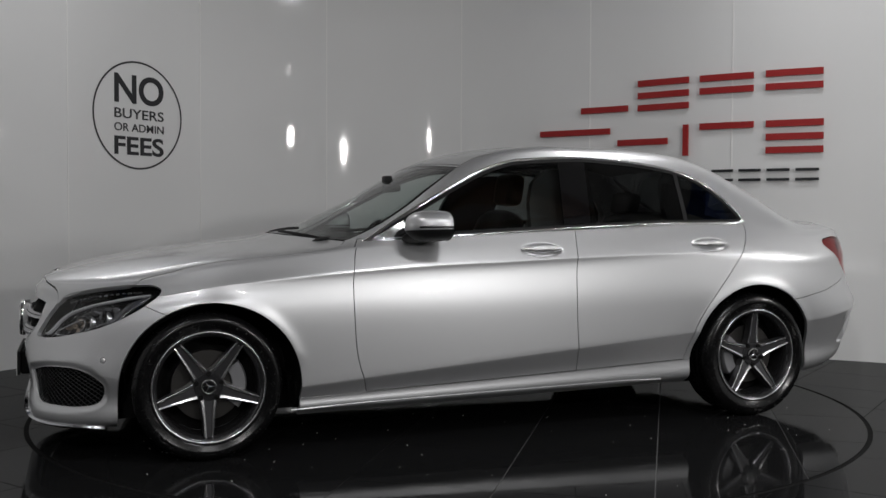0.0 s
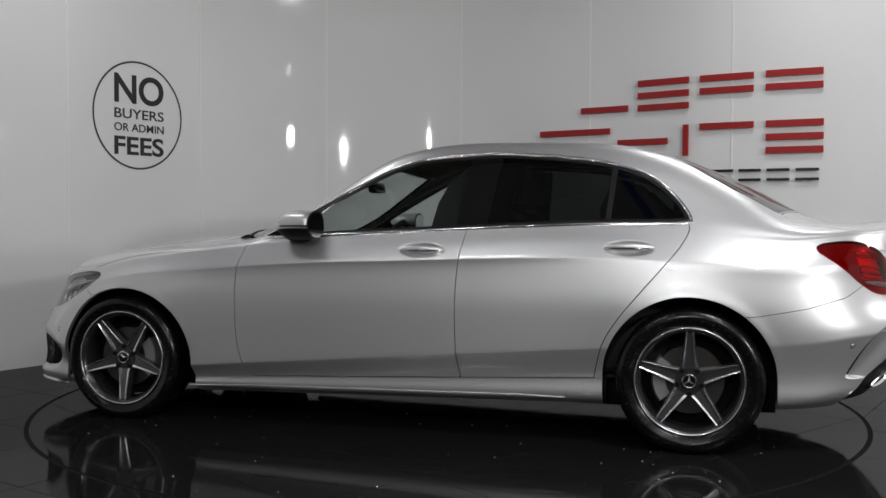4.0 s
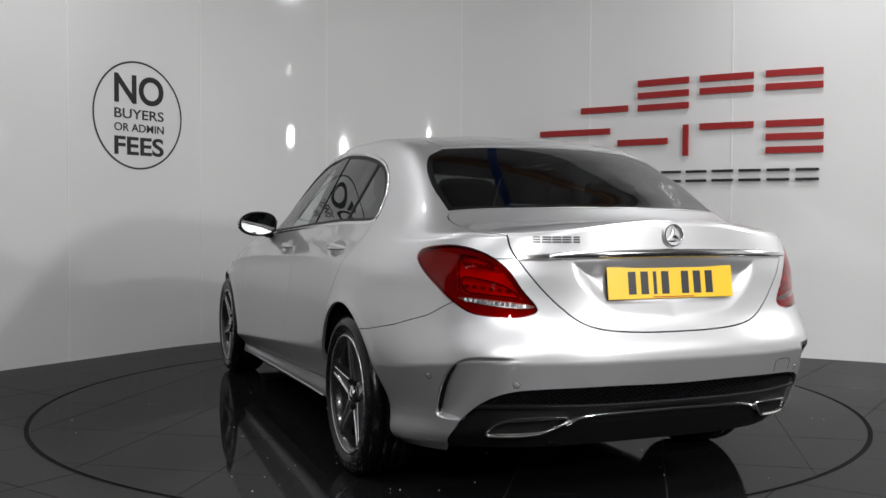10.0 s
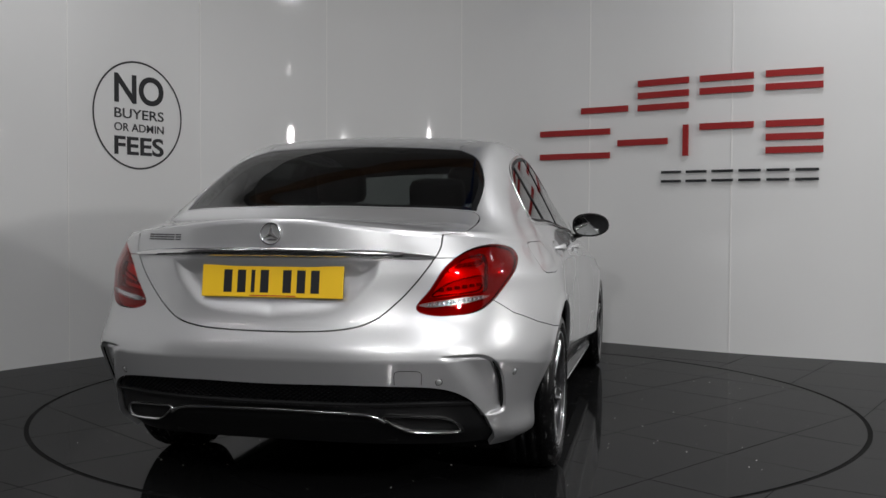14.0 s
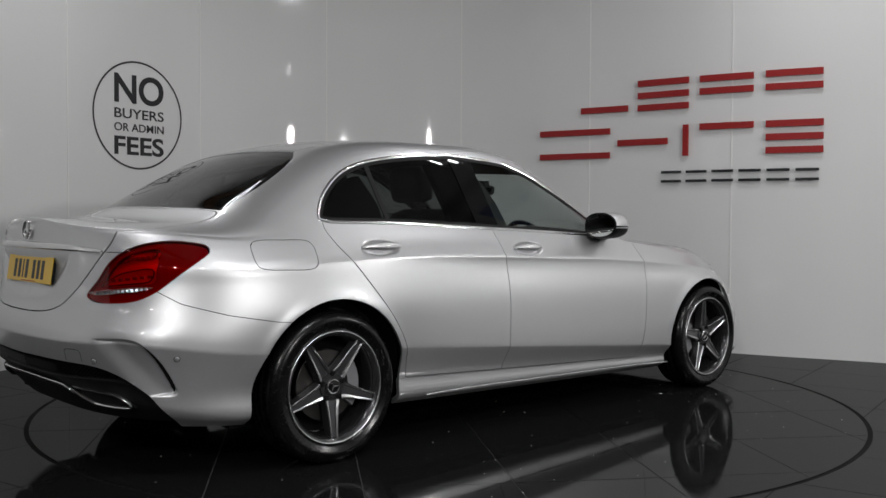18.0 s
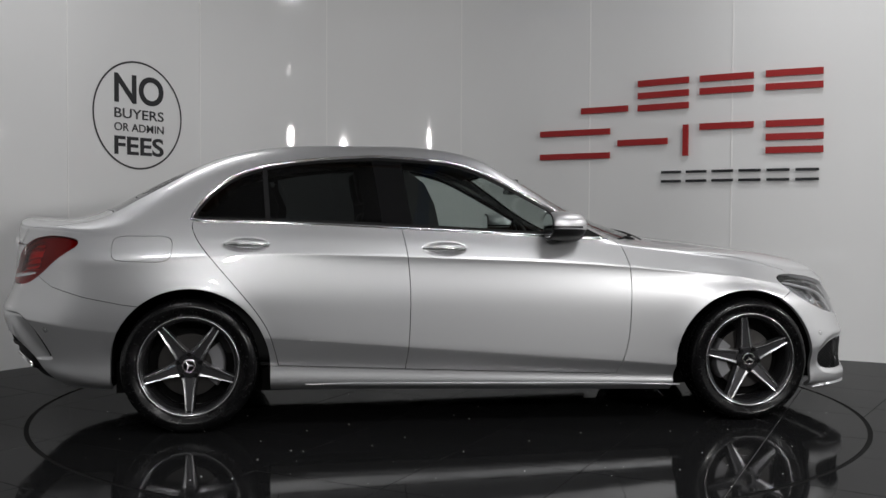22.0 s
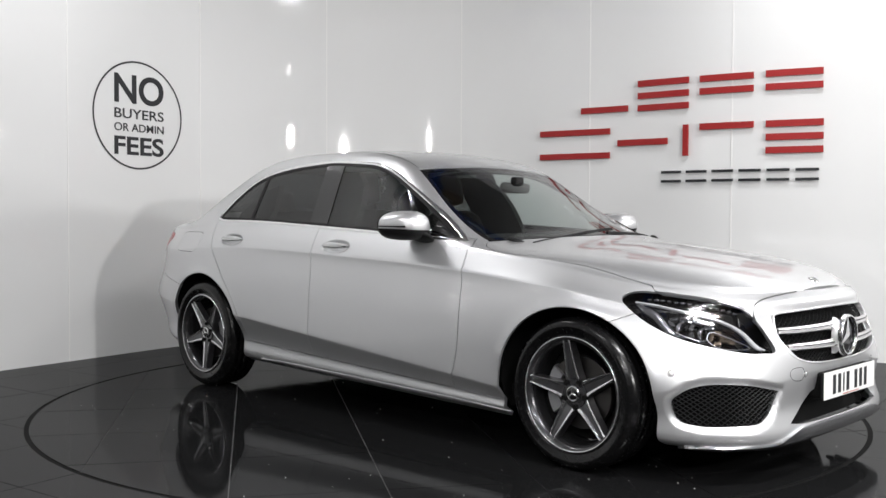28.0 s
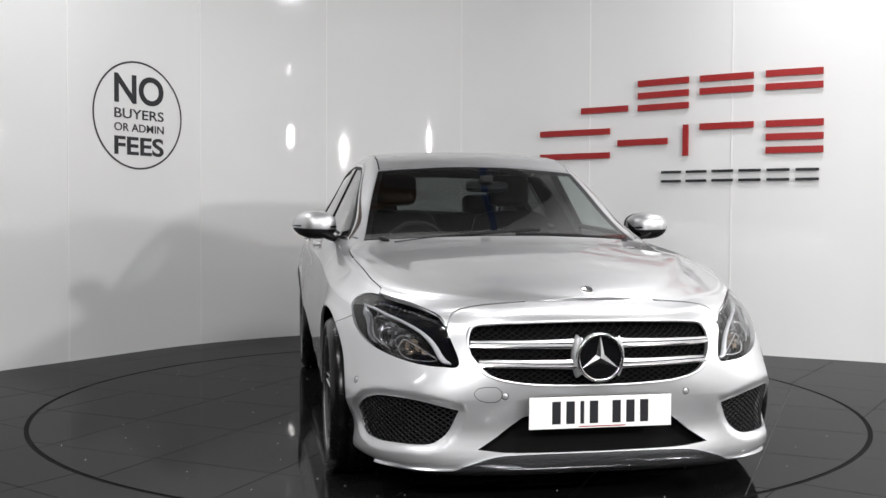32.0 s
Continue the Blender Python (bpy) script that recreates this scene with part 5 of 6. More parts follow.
# ---- rear: lamps, badge, trim, plate, exhausts
END = RUN[-1]
ribbon("tow_cover_joint", [(2 * END - s, z) for s, z in ((5.27, 0.484), (5.27, 0.520), (5.285, 0.530), (5.345, 0.530), (5.36, 0.520), (5.36, 0.484))], 0.002, 0.0005, DARK, car, 0)
STRIP = curve([(4.998, 0.772), (5.057, 0.775), (5.148, 0.767), (5.233, 0.758), (5.278, 0.747), (5.232, 0.740), (5.134, 0.748), (5.056, 0.758)])
whole_tail = tail
strip_lens, tail = tail.joint(region(STRIP, ("s", "z"), low_only), 0.0, 1, 0.03)
pair("reverse_lens", strip_lens.moved(0.001), GLASS_LAMP, car, 0, "clear strip in the tail lamp")
pair("reverse_reflector", strip_lens.moved(-0.010), CLEAR_STRIP, car, 0)
pair("tail_lamp", tail.moved(0.001), RED_LENS, car, 0, "red tail lamp with a clear lower strip")
pair("lamp_housing", whole_tail.moved(-0.045), RED_INNER, car, 0)
BRIGHT = curve([(4.985, 0.918), (5.05, 0.918), (5.125, 0.893), (5.175, 0.850), (5.225, 0.785), (5.235, 0.772), (5.10, 0.780), (5.005, 0.790), (4.992, 0.84)])
bright, outer_lamp = whole_tail.joint(region(BRIGHT, ("s", "z"), low_only), 0.0, 1, 0.04)
pair("lamp_shroud", outer_lamp.moved(-0.016), RED_INNER, car, 0.006)
pair("lamp_reflector", bright.moved(-0.036), RED_BRIGHT, car, 0.004, "bright red inner reflector")
for pts in ([(5.00, 0.915), (5.067, 0.912), (5.115, 0.893), (5.155, 0.864), (5.095, 0.880), (5.014, 0.887)],
            [(5.012, 0.843), (5.095, 0.835), (5.165, 0.816), (5.222, 0.779), (5.165, 0.782), (5.096, 0.786), (5.020, 0.798)]):
    ribbon("light_guide", pts, 0.006, 0.006, LAMP_CHROME, car, -0.028, mirror=True, closed=True)
    mid = np.array(pts).mean(0)
    for k in range(6):
        s = pts[0][0] + 0.012 + (pts[3][0] - pts[0][0] - 0.05) * k / 5
        z = mid[1] + 0.008 - 0.016 * k / 5
        for sgn in (1, -1):
            bm = bmesh.new()
            box(bm, (-0.009, -0.006, 0), (0.009, 0.006, 0.008), skin_pose(s if sgn > 0 else 2 * END - s, z, -0.035), 0.003)
            part("lamp_facet", bm, RED_INNER, car)
for k in range(5):
    for sgn in (1, -1):
        z = 0.922 - 0.032 * k
        s = 4.992 - 0.010 * math.sin(math.pi * k / 4)
        bm = bmesh.new()
        box(bm, (-0.005, -0.009, 0), (0.005, 0.009, 0.006), skin_pose(s if sgn > 0 else 2 * END - s, z, -0.030), 0.002)
        part("lamp_facet", bm, LAMP_CHROME, car)
for k in range(12):
    for sgn in (1, -1):
        s = 5.03 + 0.019 * k
        z = 0.7665 - 0.0016 * k
        bm = bmesh.new()
        box(bm, (-0.0065, -0.0065, 0), (0.0065, 0.0065, 0.005), skin_pose(s if sgn > 0 else 2 * END - s, z, -0.010) @ Matrix.Rotation(radians(20), 4, "Y"), 0.0015)
        part("lamp_facet", bm, LAMP_CHROME, car)

strip_pts = [(5.218, 0.908), (5.30, 0.914), (5.45, 0.921), (5.65, 0.924), (END, 0.925)]
strip_pts = strip_pts + [(2 * END - s, z) for s, z in reversed(strip_pts[:-1])]
ribbon("boot_strip", strip_pts, [0.012, 0.022, 0.028, 0.030, 0.030, 0.028, 0.022, 0.012], 0.012, CHROME, car, 0.004, label="chrome strip across the boot lid")
# shadow below the chrome strip, laid on as a black ribbon
dark_pts = [(5.39, 0.898), (5.55, 0.902), (END, 0.904)]
ribbon("strip_shadow", dark_pts + [(2 * END - s, z) for s, z in reversed(dark_pts[:-1])], 0.018, 0.003, BLACK, car, -0.006)
ring_badge("boot_badge", Matrix.Translation((-2.377, 0, 0.987)) @ Matrix.Rotation(radians(-90), 4, "Z") @ Matrix.Rotation(radians(86), 4, "X"), 0.037, 0.0028, 0.006, False)
number_plate("rear_plate", Matrix.Translation((-2.366, 0, 0.822)) @ Matrix.Rotation(radians(-90), 4, "Z") @ Matrix.Rotation(radians(82), 4, "X"), PLATE_Y, "yellow number plate with plain dark bars")
for k, w in enumerate((0.024, 0.030, 0.030, 0.030, 0.022)):
    s = 5.275 + 0.036 * k
    m = skin_pose(s, 0.972, 0.0005)
    bm = bmesh.new()
    for dz in (-0.0085, 0.0, 0.0085):
        box(bm, (-w / 2, dz - 0.0022, 0), (w / 2, dz + 0.0022, 0.003), m)
    part("model_badge_bar", bm, LAMP_GREY, car)
# dark ribbon over the vent's step: its shade as a painted strip
ribbon("vent_step_shade", [(4.995, 0.548), (4.958, 0.497), (4.934, 0.435), (4.922, 0.385), (4.924, 0.366)], [0.003, 0.013, 0.016, 0.015, 0.004], 0.004, DARK, car, -0.012, mirror=True, label="dark strip that stands for the shade in the bumper vent")
lattice("diffuser_mesh", curve([(5.085, 0.412, 1), (5.24, 0.420), (5.5, 0.416), (END, 0.414, 1), (END, 0.466, 1), (5.52, 0.466), (5.26, 0.460), (5.14, 0.438, 1)]), ("s", "z"), BLACK_GLOSS, car, 0.015, 0.014)
EXH = [(5.130, 0.300), (5.155, 0.338), (5.215, 0.356), (5.395, 0.366), (5.400, 0.352), (5.335, 0.306), (5.27, 0.294), (5.16, 0.290)]
ribbon("exhaust_trim", EXH, 0.010, 0.010, CHROME, car, -0.016, mirror=True, closed=True, label="chrome exhaust trim")
pipe = curve(EXH, 6)
for sgn in (1, -1):
    V = []
    for d in (0.0, 0.09):
        for s, z in pipe:
            P, N = on_skin(s, z)
            V.append((P[0] + 0.018 + d, sgn * P[1], P[2]))
    k = len(pipe)
    F = [(i, (i + 1) % k, k + (i + 1) % k, k + i) for i in range(k)] + [tuple(range(k, 2 * k))]
    link_mesh("exhaust_mouth", V, F, DARK, car)
line = [(5.40, 0.338), (5.43, 0.358), (5.48, 0.370), (5.60, 0.374), (END, 0.376)]
ribbon("diffuser_trim", line + [(2 * END - s, z) for s, z in reversed(line[:-1])], 0.012, 0.010, CHROME, car, -0.014, label="chrome line of the diffuser")
ribbon("diffuser_rib", [(5.05, 0.400), (5.24, 0.408), (5.5, 0.404), (END, 0.402), (2 * END - 5.5, 0.404), (2 * END - 5.24, 0.408), (2 * END - 5.05, 0.400)], 0.014, 0.010, BLACK, car, -0.016)
# ---- sides: handles, mirrors, trims
def handle(x0, x1, z, parent, sgn):
    V, F = [], []
    n, m = 22, 12
    for i in range(n + 1):
        u = i / n
        x = x0 + (x1 - x0) * u
        p, nn = on_skin(run_at_x[0](x), z)
        bow = 0.040 * math.sin(math.pi * min(max(u, 0.02), 0.98)) ** 0.55
        hz = 0.0165 * math.sin(math.pi * min(max(u, 0.015), 0.985)) ** 0.45
        for j in range(m):
            a = 2 * math.pi * j / m
            V.append((x, sgn * (p[1] - 0.012 + bow + 0.009 * math.cos(a)), z + 0.004 * math.sin(math.pi * u) + hz * math.sin(a)))
    for i in range(n):
        for j in range(m):
            F.append((i * m + j, i * m + (j + 1) % m, (i + 1) * m + (j + 1) % m, (i + 1) * m + j))
    F += [tuple(range(m)), tuple(range(n * m, n * m + m))]
    ob = link_mesh("door_handle", V, F, PAINT, parent, True)
    V2 = []
    for i in range(n + 1):
        u = 0.06 + 0.88 * i / n
        x = x0 + (x1 - x0) * u
        p, nn = on_skin(run_at_x[0](x), z)
        bow = 0.040 * math.sin(math.pi * u) ** 0.55
        for dz, dy in ((-0.0035, 0.0080), (0.0, 0.0108), (0.0035, 0.0080)):
            V2.append((x, sgn * (p[1] - 0.012 + bow + dy), z - 0.001 + dz))
    F2 = []
    for i in range(n):
        for j in range(2):
            F2.append((i * 3 + j, i * 3 + j + 1, i * 3 + j + 4, i * 3 + j + 3))
    link_mesh("handle_trim", V2, F2, CHROME, ob, True)
    return ob


_x = np.array([on_skin(s, 0.9)[0][0] for s in np.linspace(1.2, 4.6, 300)])
run_at_x = [lambda x: float(np.interp(-x, -_x, np.linspace(1.2, 4.6, 300)))]
for k, sgn in enumerate((1, -1)):
    handle(-0.068, -0.286, 0.894, doors_front[k], sgn)
    handle(-1.038, -1.258, 0.914, doors_rear[k], sgn)


def super_part(c, r, e, rows, cut_x=-0.55, n=40, m=32):
    """Rows of a rounded box with its back cut flat."""
    V, F = [], []
    r0, r1 = rows
    for i in range(n + 1):
        lat = r0 + (r1 - r0) * i / n
        for j in range(m):
            lon = 2 * math.pi * j / m
            f = lambda w: math.copysign(abs(w) ** e, w)
            x, y, z = f(math.cos(lat)) * f(math.cos(lon)), f(math.cos(lat)) * f(math.sin(lon)), f(math.sin(lat))
            x = max(x, cut_x)
            # sweep the outer end back and up
            x -= 0.42 * max(y, 0) ** 2 * min(max((x + 0.55) / 0.6, 0.0), 1.0)
            V.append((c[0] + r[0] * x, c[1] + r[1] * y, c[2] + r[2] * (z * (1 - 0.22 * max(y, 0) ** 1.5) + 0.03 * y)))
    for i in range(n):
        for j in range(m):
            F.append((i * m + j, i * m + (j + 1) % m, (i + 1) * m + (j + 1) % m, (i + 1) * m + j))
    return np.array(V), F


MC, MR = (0.412, 0.905, 1.008), (0.124, 0.110, 0.072)
for sgn in (1, -1):
    def side(V):
        return V * [1, sgn, 1]
    fl = (lambda F: F) if sgn > 0 else (lambda F: [tuple(reversed(f)) for f in F])
    V, F = super_part(MC, MR, 0.76, (0.02, math.pi / 2))
    mirror_ob = link_mesh("door_mirror", side(V), fl(F), PAINT, car, True, None, "silver door mirror with a black base")
    V, F = super_part((MC[0] + 0.001, MC[1], MC[2]), (MR[0] * 1.01, MR[1] * 1.01, MR[2]), 0.76, (-0.20, 0.02), n=6)
    link_mesh("indicator_strip", side(V), fl(F), SATIN, mirror_ob, True)
    V, F = super_part((MC[0], MC[1], MC[2]), (MR[0] * 1.016, MR[1] * 1.016, MR[2]), 0.76, (-0.10, -0.02), n=3)
    link_mesh("indicator_line", side(V), fl(F), BLACK_GLOSS, mirror_ob, True)
    V, F = super_part(MC, MR, 0.76, (-math.pi / 2, -0.20), n=16)
    link_mesh("mirror_base", side(V), fl(F), BLACK, mirror_ob, True)
    for nm, mat, ry, rz, off, dome in (("mirror_surround", BLACK, 0.985, 0.97, 0.0015, 0.002), ("mirror_glass", MIRROR, 0.88, 0.84, 0.0045, 0.001)):
        V, F = [], []
        for k in range(7):
            rho = k / 6
            for j in range(40):
                a = 2 * math.pi * j / 40
                f = lambda w: math.copysign(abs(w) ** 0.76, w)
                y, z = ry * rho * f(math.cos(a)), rz * rho * f(math.sin(a))
                x = -0.55
                V.append((MC[0] + MR[0] * x - off - dome * (1 - rho ** 2), MC[1] + MR[1] * y, MC[2] + MR[2] * (z * (1 - 0.22 * max(y, 0) ** 1.5) + 0.03 * y)))
        for k in range(6):
            for j in range(40):
                F.append((k * 40 + j, k * 40 + (j + 1) % 40, k * 40 + 40 + (j + 1) % 40, k * 40 + 40 + j))
        link_mesh(nm, side(np.array(V)), fl(F), mat, mirror_ob, True)
    bm = bmesh.new()
    bmesh.ops.create_uvsphere(bm, u_segments=24, v_segments=16, radius=1, matrix=Matrix.Translation((0.465, sgn * 0.845, 0.955)) @ Matrix.Rotation(radians(25 * sgn), 4, "X") @ Matrix.Diagonal((0.075, 0.07, 0.020, 1)))
    part("mirror_arm", bm, BLACK, mirror_ob, smooth_faces=True)
    # black corner where the mirror meets the door
    bm = bmesh.new()
    tri = [bm.verts.new(v) for v in ((0.66, sgn * 0.782, 0.952), (0.47, sgn * 0.784, 0.958), (0.50, sgn * 0.752, 1.035))]
    bm.faces.new(tri)
    part("mirror_corner", bm, BLACK_GLOSS, mirror_ob)

skirt_line = [(-0.93, 0.222), (-0.7, 0.218), (0.0, 0.206), (0.6, 0.196), (0.92, 0.190)]
ribbon("skirt_blade", [(run_at_x[0](x), z) for x, z in skirt_line], [0.004, 0.022, 0.024, 0.022, 0.004], 0.005, PAINT, car, 0.0, mirror=True)

# wipers and aerial
def over_top(x, y, lift=0.0):
    """A point on the upper skin."""
    ys = float(np.interp(-x, -LOW[:, -1, 0], LOW[:, -1, 1]))
    zs = float(np.interp(-x, -LOW[:, -1, 0], LOW[:, -1, 2]))
    return Vector((x, y, float(top_height(x, abs(y), ys, zs)) + lift))


for a, b in (((0.905, -0.56), (0.845, 0.16)), ((0.915, 0.02), (0.80, 0.60))):
    V, F = [], []
    for k in range(13):
        t = k / 12
        c = over_top(a[0] + (b[0] - a[0]) * t + 0.035 + 0.03 * math.sin(math.pi * t), a[1] + (b[1] - a[1]) * t, -0.004)
        for dx, dz in ((-0.008, -0.006), (-0.006, 0.007), (0.006, 0.007), (0.008, -0.006)):
            V.append(c + Vector((dx, 0, dz)))
    for k in range(12):
        for j in range(4):
            F.append((4 * k + j, 4 * k + (j + 1) % 4, 4 * k + 4 + (j + 1) % 4, 4 * k + 4 + j))
    F += [(3, 2, 1, 0), (48, 49, 50, 51)]
    link_mesh("wiper", V, F, BLACK, car, False)
for sgn in (1, -1):
    bm = bmesh.new()
    bmesh.ops.create_uvsphere(bm, u_segments=20, v_segments=12, radius=1, matrix=Matrix.Translation(over_top(0.865, sgn * 0.60, 0.004)) @ Matrix.Rotation(radians(-32 * sgn), 4, "Z") @ Matrix.Rotation(radians(12), 4, "Y") @ Matrix.Diagonal((0.045, 0.014, 0.010, 1)))
    part("cowl_end", bm, BLACK, car, smooth_faces=True)
# ---- cabin
def cushion(name, lo, hi, m, mat, parent, bevel=0.05, label=""):
    bm = bmesh.new()
    box(bm, lo, hi, m)
    bmesh.ops.subdivide_edges(bm, edges=bm.edges[:], cuts=4, use_grid_fill=True)
    mid = m @ ((Vector(lo) + Vector(hi)) / 2)
    half = [(b - a) / 2 for a, b in zip(lo, hi)]
    inv = m.inverted()
    c = (Vector(lo) + Vector(hi)) / 2
    for v in bm.verts:
        q = inv @ v.co - c
        u = [q[i] / half[i] for i in range(3)]
        k = max(abs(w) for w in u)
        ln = sum(abs(w) ** 6 for w in u) ** (1 / 6)
        f = k / ln if ln else 1
        v.co = m @ (c + Vector([q[i] * f for i in range(3)]))
    return part(name, bm, mat, parent, label, smooth_faces=True)


for sgn in (1, -1):
    seat = cushion("front_seat", (-0.27, -0.25, 0.0), (0.27, 0.25, 0.16), pose(-0.02, sgn * 0.36, 0.40, 0, -6), SEAT, car, label="dark leather front seat")
    cushion("seat_back", (-0.08, -0.25, 0.0), (0.07, 0.25, 0.62), pose(-0.30, sgn * 0.36, 0.50, 0, -20), SEAT, seat)
    cushion("headrest", (-0.05, -0.13, 0.0), (0.05, 0.13, 0.19), pose(-0.535, sgn * 0.36, 1.125, 0, -10), SEAT, seat)
    cushion("rear_headrest", (-0.045, -0.12, 0.0), (0.045, 0.12, 0.14), pose(-1.37, sgn * 0.36, 1.075, 0, -12), SEAT, car)
cushion("rear_bench", (-0.25, -0.62, 0.0), (0.25, 0.62, 0.18), pose(-0.90, 0, 0.40, 0, -6), SEAT, car)
cushion("rear_backrest", (-0.07, -0.62, 0.0), (0.07, 0.62, 0.62), pose(-1.16, 0, 0.50, 0, -22), SEAT, car)
cushion("dashboard", (-0.20, -0.70, 0.0), (0.26, 0.70, 0.30), pose(0.66, 0, 0.66, 0, 6), TRIM, car)
cushion("parcel_shelf", (-0.28, -0.60, 0.0), (0.26, 0.60, 0.05), pose(-1.62, 0, 0.98), TRIM, car)
cushion("tunnel", (-0.7, -0.13, 0.0), (0.6, 0.13, 0.25), pose(0, 0, 0.36), TRIM, car)
for sgn in (1, -1):
    cushion("door_card", (-0.55, -0.03, 0.0), (0.55, 0.03, 0.62), pose(0.20, sgn * 0.745, 0.33), TRIM, car)
    cushion("door_card", (-0.48, -0.03, 0.0), (0.48, 0.03, 0.66), pose(-0.88, sgn * 0.745, 0.33), TRIM, car)
bm = bmesh.new()
box(bm, (-1.7, -0.72, 0.30), (0.95, 0.72, 0.36))
part("cabin_floor", bm, TRIM, car)
# trim inside the door pillars
for sgn in (1, -1):
    for shape in ([(-0.18, 0.90), (-0.185, 1.00), (-0.205, 1.12), (-0.25, 1.225), (-0.34, 1.30), (-0.60, 1.315), (-0.57, 1.10), (-0.56, 0.90)],
                  [(-1.02, 0.92), (-1.00, 1.10), (-1.06, 1.24), (-1.20, 1.20), (-1.34, 1.06), (-1.36, 0.92)]):
        bm = bmesh.new()
        rings = [[bm.verts.new((x, sgn * (0.775 - 0.55 * (z - 0.95) - d), z)) for x, z in shape] for d in (0.035, 0.075)]
        bm.faces.new(rings[0])
        bm.faces.new(rings[1])
        for k in range(len(shape)):
            l = (k + 1) % len(shape)
            bm.faces.new((rings[0][k], rings[0][l], rings[1][l], rings[1][k]))
        part("pillar_trim", bm, TRIM, car)
skin_object("headliner", roof.moved(-0.035), HEADLINER, car, 0, True)
V, F = ring_lathe([(0.178, -0.014), (0.192, 0.0), (0.178, 0.014), (0.164, 0.0)], 40, Matrix.Translation((0.36, -0.36, 0.86)) @ Matrix.Rotation(radians(90), 4, "Z") @ Matrix.Rotation(radians(-24), 4, "X"), True)
wheel_rim = link_mesh("steering_wheel", V, F, TRIM, car)
cushion("wheel_boss", (-0.16, -0.02, -0.05), (0.16, 0.02, 0.05), pose(0.365, -0.36, 0.855, 0, 0, 90) @ Matrix.Rotation(radians(-24), 4, "X"), TRIM, wheel_rim)
cushion("interior_mirror", (-0.02, -0.115, -0.03), (0.02, 0.115, 0.03), pose(0.33, 0.02, 1.215, 0, 10, 0), BLACK_GLOSS, car)
bm = bmesh.new()
box(bm, (0.33, -0.02, 1.235), (0.375, 0.045, 1.275), None, 0.01)
part("mirror_stalk", bm, BLACK, car)
# ---- wheel houses, inside the arches
for x, z, r, front in HUBS:
    for sgn in (1, -1):
        V, F = [], []
        for k in range(25):
            a = math.pi * (k / 24) * 1.18 - math.pi * 0.09
            px, pz = x - 0.008 + 0.393 * math.cos(a), 0.315 + 0.390 * math.sin(a)
            edge = on_skin(run_at_x[0](px) if abs(px) < 1.6 else run_at(x=px), max(pz, 0.22))[0][1] - 0.030
            for y in (0.52, edge):
                V.append((px, sgn * y, pz))
        for k in range(24):
            F.append((2 * k, 2 * k + 1, 2 * k + 3, 2 * k + 2))
        link_mesh("wheel_liner", V, F, DARK, car)
        V2 = [(x, sgn * 0.52, 0.30)] + [v for v in V[0::2]]
        link_mesh("wheel_liner", V2, [(0, k, k + 1) for k in range(1, 25)], DARK, car, False)
# ---- signs on the wall
def wall_text(body, c0, c1, z, height, mat, parent, name="lettering", bold=0.0):
    """Raised or flat letters in the built-in font between two runs along the wall; z is their base line."""
    cu = bpy.data.curves.new(name, "FONT")
    cu.body, cu.extrude, cu.offset = body, 0.0015, bold
    cu.align_x = "LEFT"
    tmp = new(name, cu)
    dg = bpy.context.evaluated_depsgraph_get()
    me = bpy.data.meshes.new_from_object(tmp.evaluated_get(dg))
    bpy.data.objects.remove(tmp)
    co = np.array([v.co[:] for v in me.vertices])
    lo, hi = co.min(0), co.max(0)
    cap = 0.7293 if body.isupper() else hi[1]
    V = []
    for x, y, w in co:
        c = c0 + (c1 - c0) * (x - lo[0]) / (hi[0] - lo[0])
        V.append(wall_frame(c, z + height * y / cap, 0.0012 + (w + 0.0015)) @ Vector((0, 0, 0)))
    F = [tuple(p.vertices) for p in me.polygons]
    ob = link_mesh(name, V, F, mat, parent, False)
    bpy.data.meshes.remove(me)
    return ob


def wall_bar(name, pts, mat, parent, depth=0.018, lift=0.012):
    """A flat raised shape on the wall from points (run, height), standing off it."""
    V, F = [], []
    n = len(pts)
    for off in (lift, lift + depth):
        for c, z in pts:
            V.append(wall_frame(c, z, off) @ Vector((0, 0, 0)))
    F = [tuple(range(n, 2 * n)), tuple(reversed(range(n)))] + [(i, (i + 1) % n, n + (i + 1) % n, n + i) for i in range(n)]
    return link_mesh(name, V, F, mat, parent, False)


SIGN_C, SIGN_Z, SIGN_R = 6.552, 1.826, 0.412
sign = tagged(new("round_sign"), "round black vinyl sign with four lines of lettering", "sign")
V, F = [], []
for k in range(120):
    a = 2 * math.pi * k / 120
    for r in (SIGN_R - 0.011, SIGN_R + 0.003):
        V.append(wall_frame(SIGN_C + r * math.cos(a), SIGN_Z + r * math.sin(a), 0.0022).translation)
for k in range(120):
    F.append((2 * k, 2 * k + 1, (2 * k + 3) % 240, (2 * k + 2) % 240))
link_mesh("ring", V, F, INK, sign, False)
wall_text("NO", 6.332, 6.793, 1.920, 0.219, INK, sign, bold=0.022)
wall_text("BUYERS", 6.332, 6.793, 1.798, 0.077, INK, sign, bold=0.008)
wall_text("OR ADMIN", 6.330, 6.793, 1.700, 0.063, INK, sign, bold=0.006)
wall_text("FEES", 6.330, 6.791, 1.525, 0.139, INK, sign, bold=0.022)

dealer = tagged(new("wall_sign"), "raised red and black bars of a wall sign", "sign")


